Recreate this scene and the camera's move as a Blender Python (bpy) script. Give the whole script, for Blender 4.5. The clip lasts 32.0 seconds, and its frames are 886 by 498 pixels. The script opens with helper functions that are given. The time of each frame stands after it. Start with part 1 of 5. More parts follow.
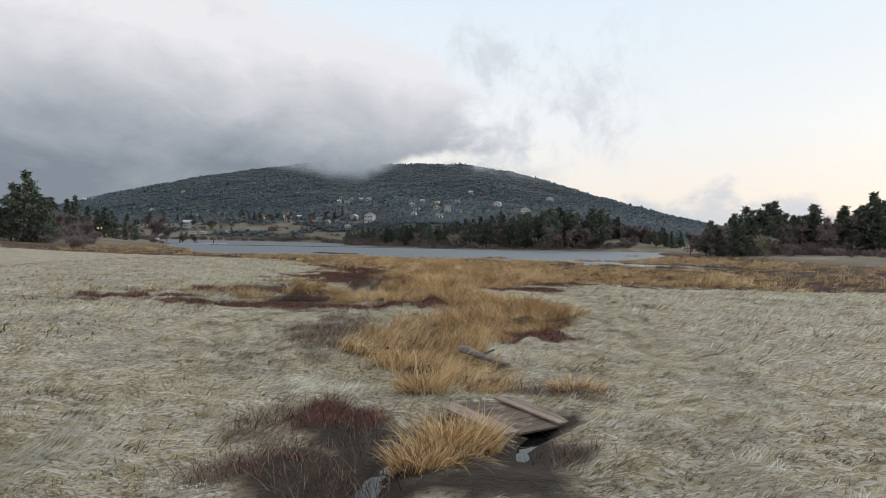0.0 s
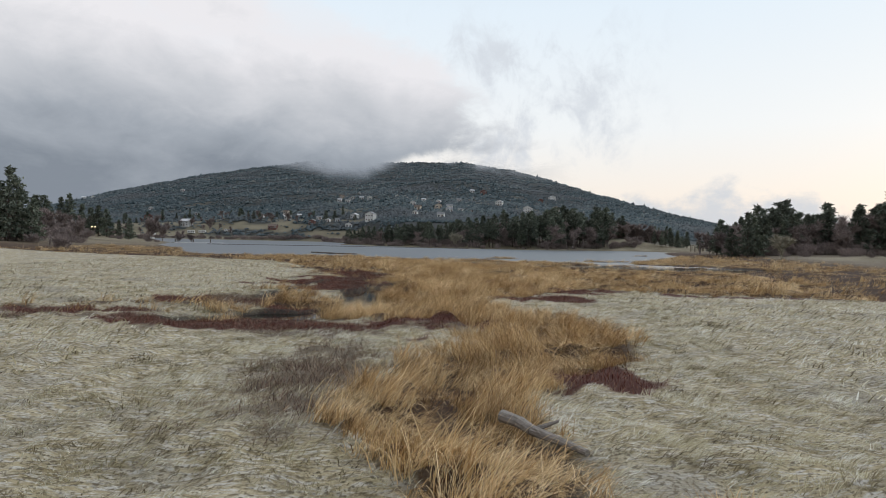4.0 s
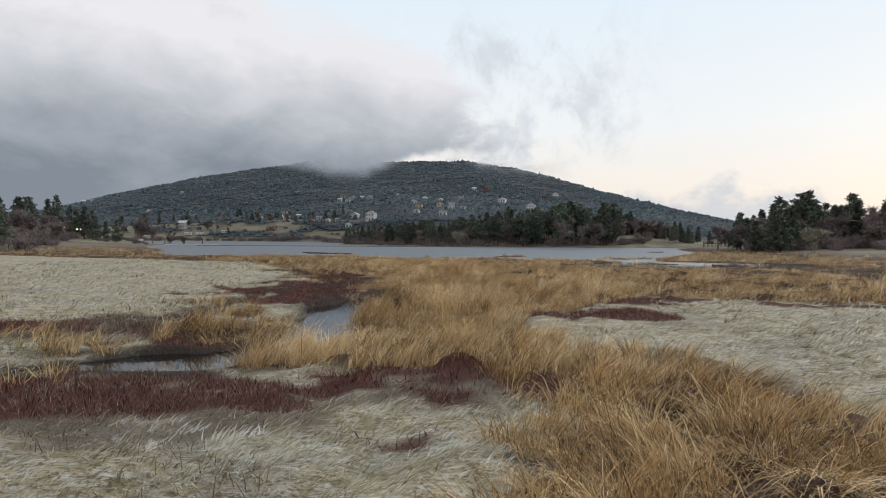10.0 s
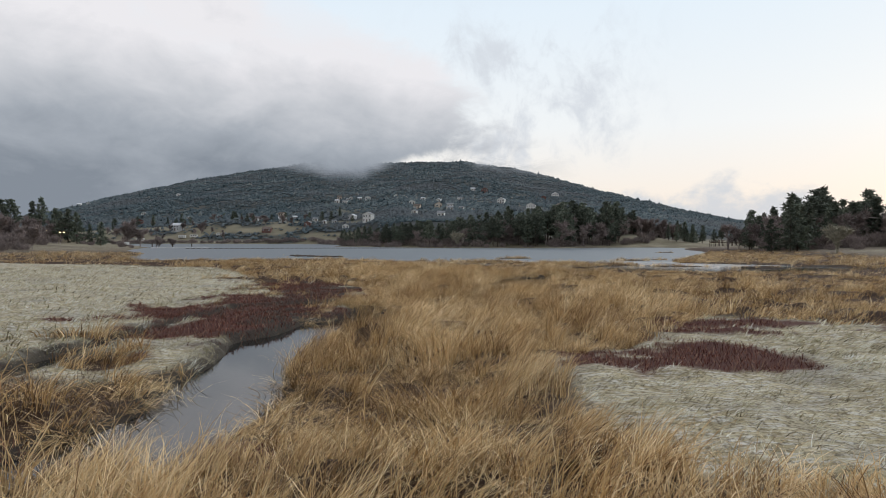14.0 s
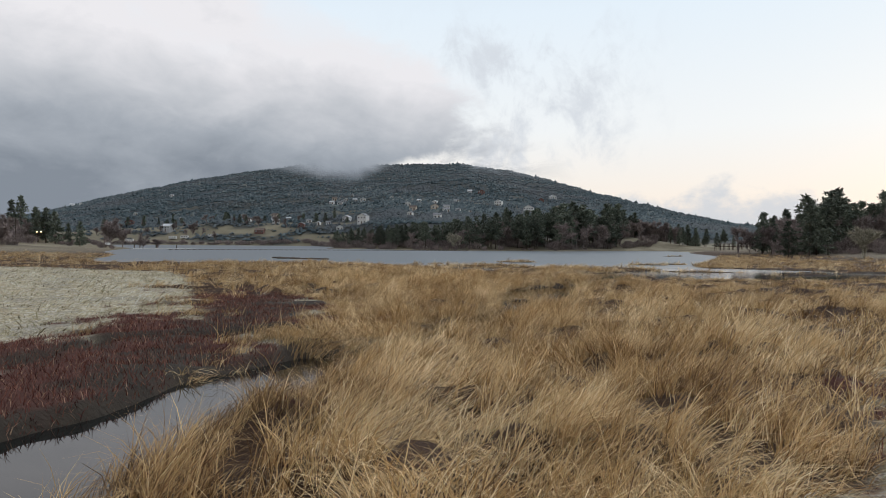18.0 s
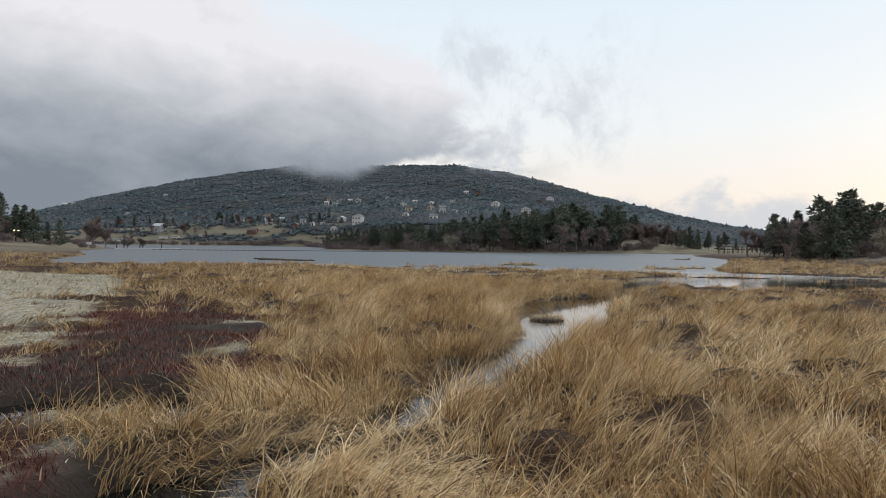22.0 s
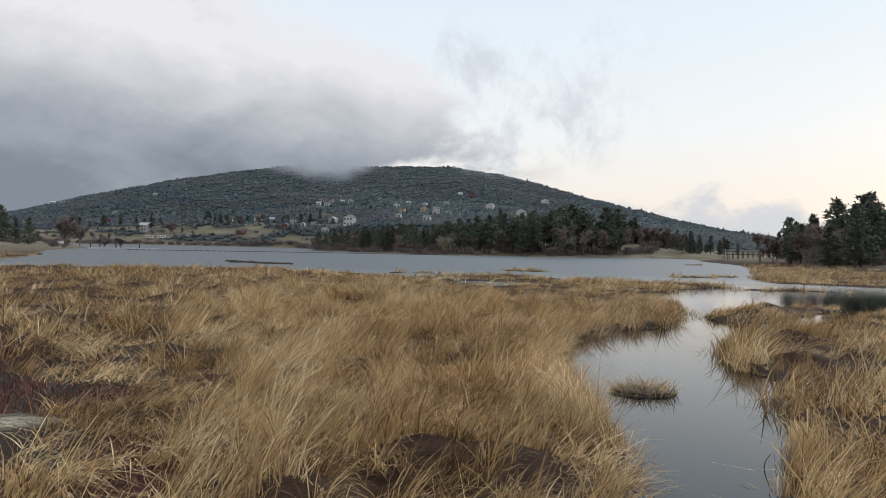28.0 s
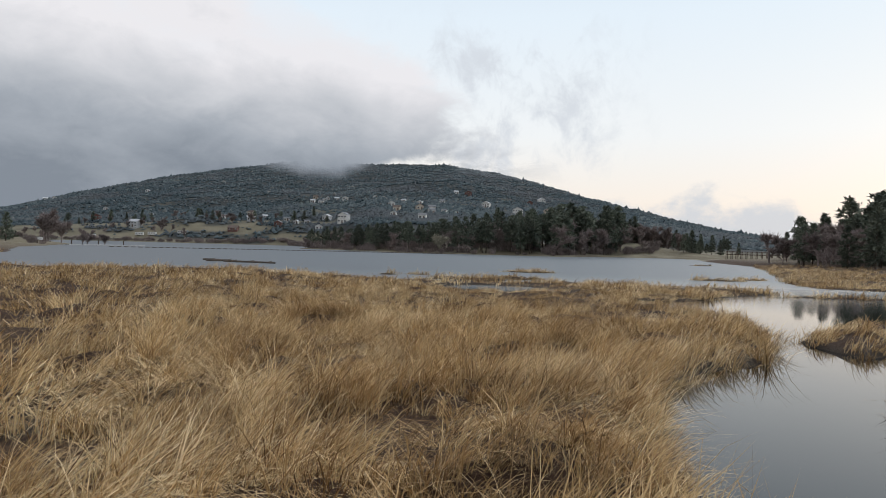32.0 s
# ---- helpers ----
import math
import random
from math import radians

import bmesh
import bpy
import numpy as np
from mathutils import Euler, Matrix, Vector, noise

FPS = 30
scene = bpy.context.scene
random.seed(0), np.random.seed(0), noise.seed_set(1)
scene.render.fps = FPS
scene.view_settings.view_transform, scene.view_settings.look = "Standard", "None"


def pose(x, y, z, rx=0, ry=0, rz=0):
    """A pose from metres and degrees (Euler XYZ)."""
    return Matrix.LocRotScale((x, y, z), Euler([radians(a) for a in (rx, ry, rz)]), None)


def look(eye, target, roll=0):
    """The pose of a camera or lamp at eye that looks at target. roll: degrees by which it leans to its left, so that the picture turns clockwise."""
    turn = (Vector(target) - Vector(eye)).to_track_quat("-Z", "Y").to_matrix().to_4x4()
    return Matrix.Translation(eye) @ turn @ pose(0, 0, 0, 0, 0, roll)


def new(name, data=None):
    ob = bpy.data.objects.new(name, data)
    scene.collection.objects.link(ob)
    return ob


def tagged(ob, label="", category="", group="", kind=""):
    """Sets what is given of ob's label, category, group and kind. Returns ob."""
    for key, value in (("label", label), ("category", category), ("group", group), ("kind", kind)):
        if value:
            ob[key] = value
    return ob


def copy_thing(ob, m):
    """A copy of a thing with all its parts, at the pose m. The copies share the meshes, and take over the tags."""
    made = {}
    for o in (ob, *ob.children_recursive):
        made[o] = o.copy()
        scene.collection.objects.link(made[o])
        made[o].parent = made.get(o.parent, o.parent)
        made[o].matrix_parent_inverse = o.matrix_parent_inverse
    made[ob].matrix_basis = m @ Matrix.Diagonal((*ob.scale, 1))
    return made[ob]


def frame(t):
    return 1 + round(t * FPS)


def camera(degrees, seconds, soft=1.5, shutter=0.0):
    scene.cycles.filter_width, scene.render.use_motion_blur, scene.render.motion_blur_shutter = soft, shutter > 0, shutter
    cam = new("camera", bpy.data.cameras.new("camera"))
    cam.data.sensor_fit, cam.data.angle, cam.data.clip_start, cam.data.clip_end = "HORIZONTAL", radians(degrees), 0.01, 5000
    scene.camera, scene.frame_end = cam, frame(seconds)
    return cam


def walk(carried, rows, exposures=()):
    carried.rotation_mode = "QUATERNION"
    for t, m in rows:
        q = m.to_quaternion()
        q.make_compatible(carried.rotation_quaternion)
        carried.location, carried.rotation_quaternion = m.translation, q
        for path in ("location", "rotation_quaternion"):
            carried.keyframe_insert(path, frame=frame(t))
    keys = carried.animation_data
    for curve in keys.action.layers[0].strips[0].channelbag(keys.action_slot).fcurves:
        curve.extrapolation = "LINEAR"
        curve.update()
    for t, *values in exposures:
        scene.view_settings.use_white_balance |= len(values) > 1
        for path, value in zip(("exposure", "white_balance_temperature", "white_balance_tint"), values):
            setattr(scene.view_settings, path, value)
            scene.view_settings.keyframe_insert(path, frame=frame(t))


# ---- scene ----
cam = camera(66.0, 32.0, soft=0.55)
PATH = [
    (0, (0.407, 1.894, 3.075), (0.413, 3.893, 3.053), 1.3),
    (0.5, (0.393, 2.597, 3.098), (0.399, 4.596, 3.076), 1.3),
    (1, (0.379, 3.284, 3.13), (0.385, 5.284, 3.108), 1.3),
    (1.5, (0.356, 3.972, 3.151), (0.361, 5.972, 3.127), 1.4),
    (2, (0.288, 4.655, 3.177), (0.293, 6.654, 3.153), 1.4),
    (2.5, (0.212, 5.393, 3.228), (0.216, 7.393, 3.202), 1.4),
    (3, (0.175, 6.15, 3.238), (0.179, 8.149, 3.211), 1.4),
    (3.5, (0.058, 6.972, 3.219), (0.062, 8.972, 3.193), 1.4),
    (5.5, (-0.167, 10.326, 3.013), (-0.166, 12.326, 2.989), 1.1),
    (6, (-0.2, 11.172, 2.997), (-0.2, 13.172, 2.972), 1.2),
    (6.5, (-0.257, 12.098, 2.985), (-0.257, 14.098, 2.96), 1.1),
    (7, (-0.309, 13.076, 2.959), (-0.31, 15.076, 2.934), 1.1),
    (7.5, (-0.308, 14.051, 2.917), (-0.309, 16.051, 2.892), 1.0),
    (8, (-0.281, 15.066, 2.866), (-0.285, 17.066, 2.84), 1.0),
    (8.5, (-0.259, 16.116, 2.838), (-0.263, 18.116, 2.813), 0.9),
    (9, (-0.254, 17.092, 2.818), (-0.257, 19.092, 2.793), 0.9),
    (9.5, (-0.241, 18.04, 2.823), (-0.244, 20.04, 2.797), 0.8),
    (10, (-0.207, 19.099, 2.816), (-0.21, 21.099, 2.789), 0.6),
    (10.5, (-0.145, 20.212, 2.826), (-0.148, 22.212, 2.8), 0.5),
    (11, (-0.093, 21.334, 2.832), (-0.097, 23.333, 2.806), 0.5),
    (11.5, (-0.072, 22.308, 2.84), (-0.075, 24.307, 2.813), 0.5),
    (12, (-0.111, 23.385, 2.813), (-0.112, 25.385, 2.789), 0.7),
    (12.5, (-0.096, 24.48, 2.775), (-0.096, 26.48, 2.754), 0.7),
    (13, (-0.043, 25.516, 2.795), (-0.044, 27.516, 2.773), 0.6),
    (13.5, (-0.018, 26.542, 2.82), (-0.018, 28.542, 2.797), 0.4),
    (14, (0.029, 27.623, 2.807), (0.029, 29.623, 2.783), 0.2),
    (14.5, (0.039, 28.671, 2.792), (0.04, 30.671, 2.77), 0.3),
    (16.5, (0.022, 33.675, 2.703), (0.028, 35.675, 2.686), 0.3),
    (17, (0.066, 34.87, 2.68), (0.073, 36.87, 2.665), 0.5),
    (17.5, (0.094, 36.0, 2.668), (0.104, 38.0, 2.652), 0.4),
    (18, (0.111, 37.072, 2.638), (0.122, 39.072, 2.622), 0.5),
    (18.5, (0.128, 38.168, 2.641), (0.14, 40.168, 2.625), 0.5),
    (19, (0.131, 39.209, 2.627), (0.146, 41.209, 2.612), 0.5),
    (19.5, (0.124, 40.256, 2.61), (0.141, 42.256, 2.596), 0.5),
    (20, (0.096, 41.344, 2.592), (0.113, 43.344, 2.578), 0.6),
    (20.5, (0.051, 42.425, 2.574), (0.071, 44.425, 2.56), 0.7),
    (21, (0.032, 43.411, 2.549), (0.053, 45.411, 2.536), 0.8),
    (21.5, (0.04, 44.346, 2.546), (0.063, 46.345, 2.534), 0.8),
    (22, (0.146, 45.282, 2.525), (0.169, 47.281, 2.514), 0.8),
    (22.5, (0.175, 46.23, 2.501), (0.198, 48.23, 2.491), 0.7),
    (23, (0.139, 47.168, 2.474), (0.165, 49.167, 2.466), 0.8),
    (23.5, (0.121, 48.044, 2.463), (0.148, 50.044, 2.455), 0.9),
    (24, (0.202, 48.84, 2.454), (0.231, 50.84, 2.448), 1.0),
    (24.5, (0.132, 49.588, 2.483), (0.163, 51.587, 2.476), 1.0),
    (25, (0.077, 50.325, 2.502), (0.11, 52.325, 2.495), 1.0),
    (25.5, (0.035, 51.109, 2.535), (0.07, 53.109, 2.529), 1.1),
    (27.5, (0.043, 54.9, 2.571), (0.084, 56.9, 2.567), 1.2),
    (28, (0.057, 55.894, 2.549), (0.1, 57.893, 2.545), 1.3),
    (28.5, (0.035, 56.815, 2.556), (0.08, 58.814, 2.553), 1.3),
    (29, (-0.017, 57.652, 2.578), (0.029, 59.652, 2.572), 1.4),
    (29.5, (-0.043, 58.548, 2.574), (0.006, 60.548, 2.568), 1.5),
    (30, (-0.087, 59.42, 2.576), (-0.036, 61.419, 2.569), 1.5),
    (30.5, (-0.108, 60.288, 2.575), (-0.057, 62.287, 2.568), 1.6),
    (31, (-0.07, 61.204, 2.547), (-0.016, 63.204, 2.54), 1.6),
    (31.5, (-0.033, 62.077, 2.531), (0.023, 64.077, 2.523), 1.6),
    (32, (0.025, 62.943, 2.54), (0.082, 64.943, 2.532), 1.6),
]
walk(cam, [(t, look(eye, target, roll)) for t, eye, target, roll in PATH])

# ---------------------------------------------------------------- light
SUN_EL, SUN_AZ = radians(7), radians(48)
world = bpy.data.worlds.new("sky")
scene.world = world
world.use_nodes = True


class Nodes:
    """Short hand for a node tree."""

    def __init__(self, tree):
        self.t = tree
        tree.nodes.clear()

    def n(self, kind, **sets):
        node = self.t.nodes.new(kind)
        for key, value in sets.items():
            if key == "op":
                node.operation = value
            elif key == "blend":
                node.blend_type = value
            elif key == "data":
                node.data_type = value
            elif key == "mode":
                node.interpolation_type = value
        return node

    def put(self, socket, value):
        if isinstance(value, bpy.types.NodeSocket):
            self.t.links.new(value, socket)
        elif value is not None:
            socket.default_value = value

    def math(self, op, a, b=None, c=None):
        m = self.n("ShaderNodeMath", op=op)
        for i, v in enumerate((a, b, c)):
            if v is not None:
                self.put(m.inputs[i], v)
        return m.outputs[0]

    def noise(self, vec, scale, detail=4.0, rough=0.55, dist=0.0):
        m = self.n("ShaderNodeTexNoise")
        self.put(m.inputs["Vector"], vec)
        for k, v in (("Scale", scale), ("Detail", detail), ("Roughness", rough), ("Distortion", dist)):
            self.put(m.inputs[k], v)
        return m.outputs["Fac"]

    def ramp(self, fac, stops):
        m = self.n("ShaderNodeValToRGB")
        el = m.color_ramp.elements
        while len(el) < len(stops):
            el.new(0.5)
        for e, (p, col) in zip(el, stops):
            e.position = p
            e.color = (*col, 1) if isinstance(col, tuple) else (col, col, col, 1)
        self.put(m.inputs[0], fac)
        return m.outputs[0]

    def mix(self, fac, a, b, blend="MIX"):
        m = self.n("ShaderNodeMix", data="RGBA", blend=blend)
        m.clamp_factor = True
        for s, v in ((m.inputs[0], fac), (m.inputs[6], a), (m.inputs[7], b)):
            self.put(s, (*v, 1) if isinstance(v, tuple) and len(v) == 3 else v)
        return m.outputs[2]

    def step(self, v, lo, hi, mode="SMOOTHSTEP"):
        m = self.n("ShaderNodeMapRange", mode=mode)
        self.put(m.inputs[0], v)
        m.inputs[1].default_value, m.inputs[2].default_value = lo, hi
        return m.outputs[0]

    def combine(self, x, y, z=0.0):
        m = self.n("ShaderNodeCombineXYZ")
        for s, v in zip(m.inputs, (x, y, z)):
            self.put(s, v)
        return m.outputs[0]


def cloud_shape(g, az, el):
    """Cover (0 to 1) and shade of the cloud layer by azimuth and elevation tangents, both in radians."""
    p = g.combine(g.math("MULTIPLY", az, 1.0), g.math("MULTIPLY", el, 1.7), 0.3)
    big = g.noise(p, 5.5, 7.0, 0.55, 0.3)
    fine = g.noise(p, 14.0, 7.0, 0.6, 0.4)
    e = g.step(el, 0.0, 0.5, "LINEAR")
    # the eastern border of the low bank, as azimuth by elevation
    edge = g.ramp(e, [(0.0, 0.20), (0.17, 0.28), (0.225, 0.46), (0.27, 0.56), (0.33, 0.575), (0.43, 0.55), (0.52, 0.455), (0.60, 0.38), (0.7, 0.33), (0.85, 0.25), (1.0, 0.2)])
    edge = g.math("SUBTRACT", g.math("MULTIPLY", edge, 1.0), 0.5)
    wob = g.math("MULTIPLY", g.math("SUBTRACT", big, 0.5), 0.30)
    wob = g.math("ADD", wob, g.math("MULTIPLY", g.math("SUBTRACT", fine, 0.5), 0.22))
    d = g.math("ADD", g.math("SUBTRACT", edge, az), wob)
    bank = g.step(d, -0.025, 0.075)
    # breaks in the upper part of the bank
    gap = g.math("MULTIPLY", g.step(g.noise(p, 3.3, 6.0, 0.6, 0.2), 0.50, 0.66), g.step(el, 0.22, 0.36))
    bank = g.math("MULTIPLY", bank, g.math("SUBTRACT", 1.0, g.math("MULTIPLY", gap, 0.75)))
    # torn shreds east of the bank
    near = g.math("MULTIPLY", g.step(az, -0.12, 0.04), g.math("SUBTRACT", 1.0, g.step(az, 0.20, 0.36)))
    tall = g.combine(g.math("MULTIPLY", az, 1.25), g.math("MULTIPLY", el, 0.9), 2.1)
    torn = g.math("ADD", g.math("MULTIPLY", g.noise(tall, 7.0, 7.0, 0.6, 0.5), 0.6), g.math("MULTIPLY", g.noise(tall, 19.0, 6.0, 0.65, 0.4), 0.4))
    shred = g.math("MULTIPLY", g.step(torn, 0.46, 0.62), near)
    shred = g.math("MULTIPLY", shred, g.math("MULTIPLY", g.step(el, 0.08, 0.13), g.math("SUBTRACT", 1.0, g.step(el, 0.26, 0.36))))
    return bank, shred, big, fine


def bank_colour(g, az, el, big, fine):
    """Grey underside of the bank, paler towards its top and its eastern border."""
    lift = g.math("ADD", g.step(el, 0.10, 0.28, "LINEAR"), g.math("MULTIPLY", g.step(az, -0.65, 0.1, "LINEAR"), 0.20))
    lift = g.math("ADD", lift, g.math("MULTIPLY", g.math("SUBTRACT", big, 0.5), 0.75))
    lift = g.math("ADD", lift, g.math("MULTIPLY", g.math("SUBTRACT", fine, 0.5), 0.35))
    return g.ramp(lift, [(0.0, (0.235, 0.268, 0.315)), (0.3, (0.375, 0.41, 0.46)), (0.62, (0.58, 0.60, 0.64)), (1.0, (0.84, 0.83, 0.86))])


def build_world():
    g = Nodes(world.node_tree)
    tc = g.n("ShaderNodeTexCoord").outputs["Generated"]
    sep = g.n("ShaderNodeSeparateXYZ")
    g.put(sep.inputs[0], tc)
    x, y, z = sep.outputs
    az = g.math("ARCTAN2", x, y)
    flat = g.math("SQRT", g.math("ADD", g.math("MULTIPLY", x, x), g.math("MULTIPLY", y, y)))
    el = g.math("ARCTAN2", z, flat)
    sky = g.n("ShaderNodeTexSky")
    sky.sky_type = "NISHITA"
    sky.sun_disc = False
    sky.sun_elevation, sky.sun_rotation = SUN_EL, SUN_AZ
    sky.air_density, sky.dust_density = 1.0, 2.0
    clear = g.mix(1.0, sky.outputs[0], (0.10, 0.10, 0.10), "MULTIPLY")
    # thin high veil
    veil = g.ramp(g.step(el, 0.0, 0.9, "LINEAR"), [(0.0, (0.95, 0.83, 0.73)), (0.08, (0.96, 0.89, 0.82)), (0.18, (0.91, 0.94, 0.96)), (0.36, (0.81, 0.91, 1.0)), (0.6, (0.60, 0.71, 0.85)), (1.0, (0.46, 0.56, 0.70))])
    base = g.mix(0.95, clear, veil)
    bank, shred, big, fine = cloud_shape(g, az, el)
    # low cumulus on the eastern horizon
    q = g.combine(az, g.math("MULTIPLY", el, 1.3), 4.0)
    top = g.math("ADD", -0.085, g.math("MULTIPLY", g.noise(q, 6.5, 7.0, 0.6), 0.28))
    heap = g.math("MULTIPLY", g.step(g.math("SUBTRACT", top, el), -0.010, 0.035), g.step(az, 0.10, 0.26))
    base = g.mix(g.math("MULTIPLY", heap, 0.72), base, (0.56, 0.62, 0.70))
    base = g.mix(g.math("MULTIPLY", shred, 0.8), base, (0.64, 0.68, 0.74))
    base = g.mix(bank, base, bank_colour(g, az, el, big, fine))
    out = g.n("ShaderNodeOutputWorld")
    bg = g.n("ShaderNodeBackground")
    g.put(bg.inputs[0], base)
    bg.inputs[1].default_value = 1.0
    g.t.links.new(bg.outputs[0], out.inputs[0])


build_world()
sun = new("sun", bpy.data.lights.new("sun", "SUN"))
sun.data.energy, sun.data.angle, sun.data.color = 1.55, radians(40), (1.0, 0.97, 0.94)
sun.matrix_world = look((0, 0, 0), (-math.sin(SUN_AZ) * math.cos(0.65), -math.cos(SUN_AZ) * math.cos(0.65), -math.sin(0.65)))

# ---------------------------------------------------------------- numbers and fields
WATER = 0.10


def lattice(ix, iy, seed):
    h = (ix.astype(np.int64) * 374761393 + iy.astype(np.int64) * 668265263 + seed * 1442695041) & 0xFFFFFFFF
    h = ((h ^ (h >> 13)) * 1274126177) & 0xFFFFFFFF
    return ((h ^ (h >> 16)) & 0xFFFF) / 65535.0


def vnoise(x, y, seed=0):
    """Smooth noise, 0 to 1, one cell a unit."""
    ix, iy = np.floor(x), np.floor(y)
    fx, fy = x - ix, y - iy
    fx, fy = fx * fx * (3 - 2 * fx), fy * fy * (3 - 2 * fy)
    a, b = lattice(ix, iy, seed), lattice(ix + 1, iy, seed)
    c, d = lattice(ix, iy + 1, seed), lattice(ix + 1, iy + 1, seed)
    return (a + (b - a) * fx) * (1 - fy) + (c + (d - c) * fx) * fy


def fbm(x, y, seed=0, octaves=3):
    total, amp, norm = 0.0, 1.0, 0.0
    for k in range(octaves):
        total = total + amp * vnoise(x * 2 ** k + 17.3 * k, y * 2 ** k - 9.1 * k, seed + k)
        norm += amp
        amp *= 0.5
    return total / norm


def smooth(v, lo, hi):
    t = np.clip((v - lo) / (hi - lo), 0, 1)
    return t * t * (3 - 2 * t)


def poly_field(x, y, poly):
    """Signed distance to a polygon, positive inside."""
    d = np.full(np.shape(x), 1e9)
    inside = np.zeros(np.shape(x), bool)
    for (ax, ay), (bx, by) in zip(poly, poly[1:] + poly[:1]):
        ex, ey = bx - ax, by - ay
        t = np.clip(((x - ax) * ex + (y - ay) * ey) / (ex * ex + ey * ey), 0, 1)
        d = np.minimum(d, (x - ax - t * ex) ** 2 + (y - ay - t * ey) ** 2)
        if ay != by:
            inside ^= ((ay > y) != (by > y)) & (x < (bx - ax) * (y - ay) / (by - ay) + ax)
    return np.where(inside, 1, -1) * np.sqrt(d)


def line_field(x, y, line):
    """Signed distance to a stroke of points x, y, half width; positive inside."""
    best = np.full(np.shape(x), -1e9)
    for (ax, ay, aw), (bx, by, bw) in zip(line, line[1:]):
        ex, ey = bx - ax, by - ay
        t = np.clip(((x - ax) * ex + (y - ay) * ey) / (ex * ex + ey * ey), 0, 1)
        best = np.maximum(best, aw + (bw - aw) * t - np.hypot(x - ax - t * ex, y - ay - t * ey))
    return best


# plan of the marsh
CREEK = [(-0.8, 5, -0.1), (-0.5, 9.5, 0.0), (-0.3, 10.4, -0.1), (0.0, 11.4, -0.1), (0.3, 12.2, -0.05), (1.5, 12.9, 0.1), (2.0, 12.3, 0.0), (1.6, 11.2, -0.1)]
CHANNEL = [(-3.5, 35.6, 0.4), (-3.6, 37.4, 0.65), (-3.8, 39, 0.95), (-4.05, 42, 0.85), (-4.2, 45.2, 1.05), (-3.8, 47.3, 0.9), (-3.3, 48.6, 1.1), (-2.8, 50, 0.95), (-2.3, 51.4, 0.75), (-1.8, 52.2, 0.3), (-1.1, 53.6, 0.3), (-0.1, 55.4, 0.42), (0.7, 57, 0.5)]
SIDE_POOLS = [(-9.3, 31.4, 0.35), (-8.0, 32.9, 0.25), (-6.6, 33.8, 1.0), (-5.5, 33.9, 1.0), (-5.0, 35.2, 0.3), (-4.2, 37.6, 0.4)]
DARK_POOLS = [(-10.0, 40.2, 0.3), (-8.6, 40.8, 0.35), (-8.3, 47, 0.05), (-7.5, 54.0, 0.15), (-5.6, 54.8, 0.6), (-4.0, 55.3, 0.75), (-2.9, 54.4, 0.3)]
LAKE = [(-150, 300), (-104, 272), (-92, 236), (-80, 200), (-58, 160), (-46, 128), (-39, 115), (-32, 114.5), (-26, 117), (-20, 119), (-16, 119.5), (-10, 116.5), (-7, 114), (-4, 111.8), (-1.5, 109.8), (2, 109.2), (6, 109.6), (8.5, 112), (13, 112.8),
        (14, 109), (16, 106), (19, 106.8), (22.6, 106), (22.4, 104.6), (18.4, 102.3), (14.7, 97.7), (12.3, 96.8), (10.6, 97.3), (9.8, 95), (11, 91.5), (11.9, 88.5), (11.6, 86), (10.6, 83), (9.4, 80.7), (8.1, 78.4), (5.9, 76.3), (4, 74.7), (3.5, 73), (2.7, 70.6), (2.4, 68.2), (2.7, 66.6),
        (2.5, 64.2), (2.0, 61.8), (1.0, 59.6), (0.4, 58.2), (0.2, 56.8), (0.6, 55.6), (1.1, 56.7), (1.8, 58.2), (2.5, 59.8), (3.6, 62.4), (4.9, 65.0), (5.5, 66.8), (6.7, 68.6), (6.8, 71.2), (7.5, 73.2), (9.1, 75.6), (11.4, 77.2), (12.9, 78.6), (15, 81), (17.4, 83.3), (19.8, 84.4),
        (24, 85), (32, 86.5), (42, 92), (44, 100), (39, 107), (30, 113.6), (31.3, 120), (37, 133), (50, 160), (67, 200), (84, 262), (101, 310), (100, 336), (74, 326), (47, 292), (3, 287),
        (-30, 309), (-49, 327), (-40, 380), (-90, 515), (-190, 490), (-220, 420)]
ISLE = [(10.2, 80.7), (10.4, 78.7), (12.1, 79.5), (15, 82.6), (18.6, 86.4), (17.5, 87.6), (14.5, 86.0), (12, 83.8)]
FRONT = [(-120, 122), (-60, 104), (-34, 95), (-20, 88), (-15.5, 80), (-12.2, 71), (-10.5, 66.5), (-7.5, 66.8), (-5, 65.5), (-4.0, 62), (-3.9, 59.5), (-4.3, 57), (-3.9, 53.6), (-3.5, 51), (-4.1, 46), (-4.3, 41), (-8.2, 38.6), (-8.0, 36.6), (-5.6, 34.6), (-4.3, 32.8), (-2.8, 32.7), (-0.8, 31.6), (0.9, 30.3), (1.4, 28.8), (0.6, 27), (0.9, 25.6), (-0.2, 24.5), (-1.2, 22.5), (-1.5, 20.5),
         (-1.7, 18.2), (-0.5, 15.8), (-0.2, 14), (1.9, 14), (2.0, 16), (1.5, 18.6), (1.8, 20.4), (2.8, 21.8), (5.2, 24.6), (5.9, 28), (6.0, 31), (4.9, 33.2), (2.9, 35.2), (1.9, 37), (2.1, 39.3), (2.0, 42.3), (4.3, 43.6), (5.6, 45.6), (7.4, 48.4), (8.5, 50.3), (12, 47.3), (23, 46.5), (34, 47.5), (70, 60), (110, 140), (100, 300), (-120, 300)]
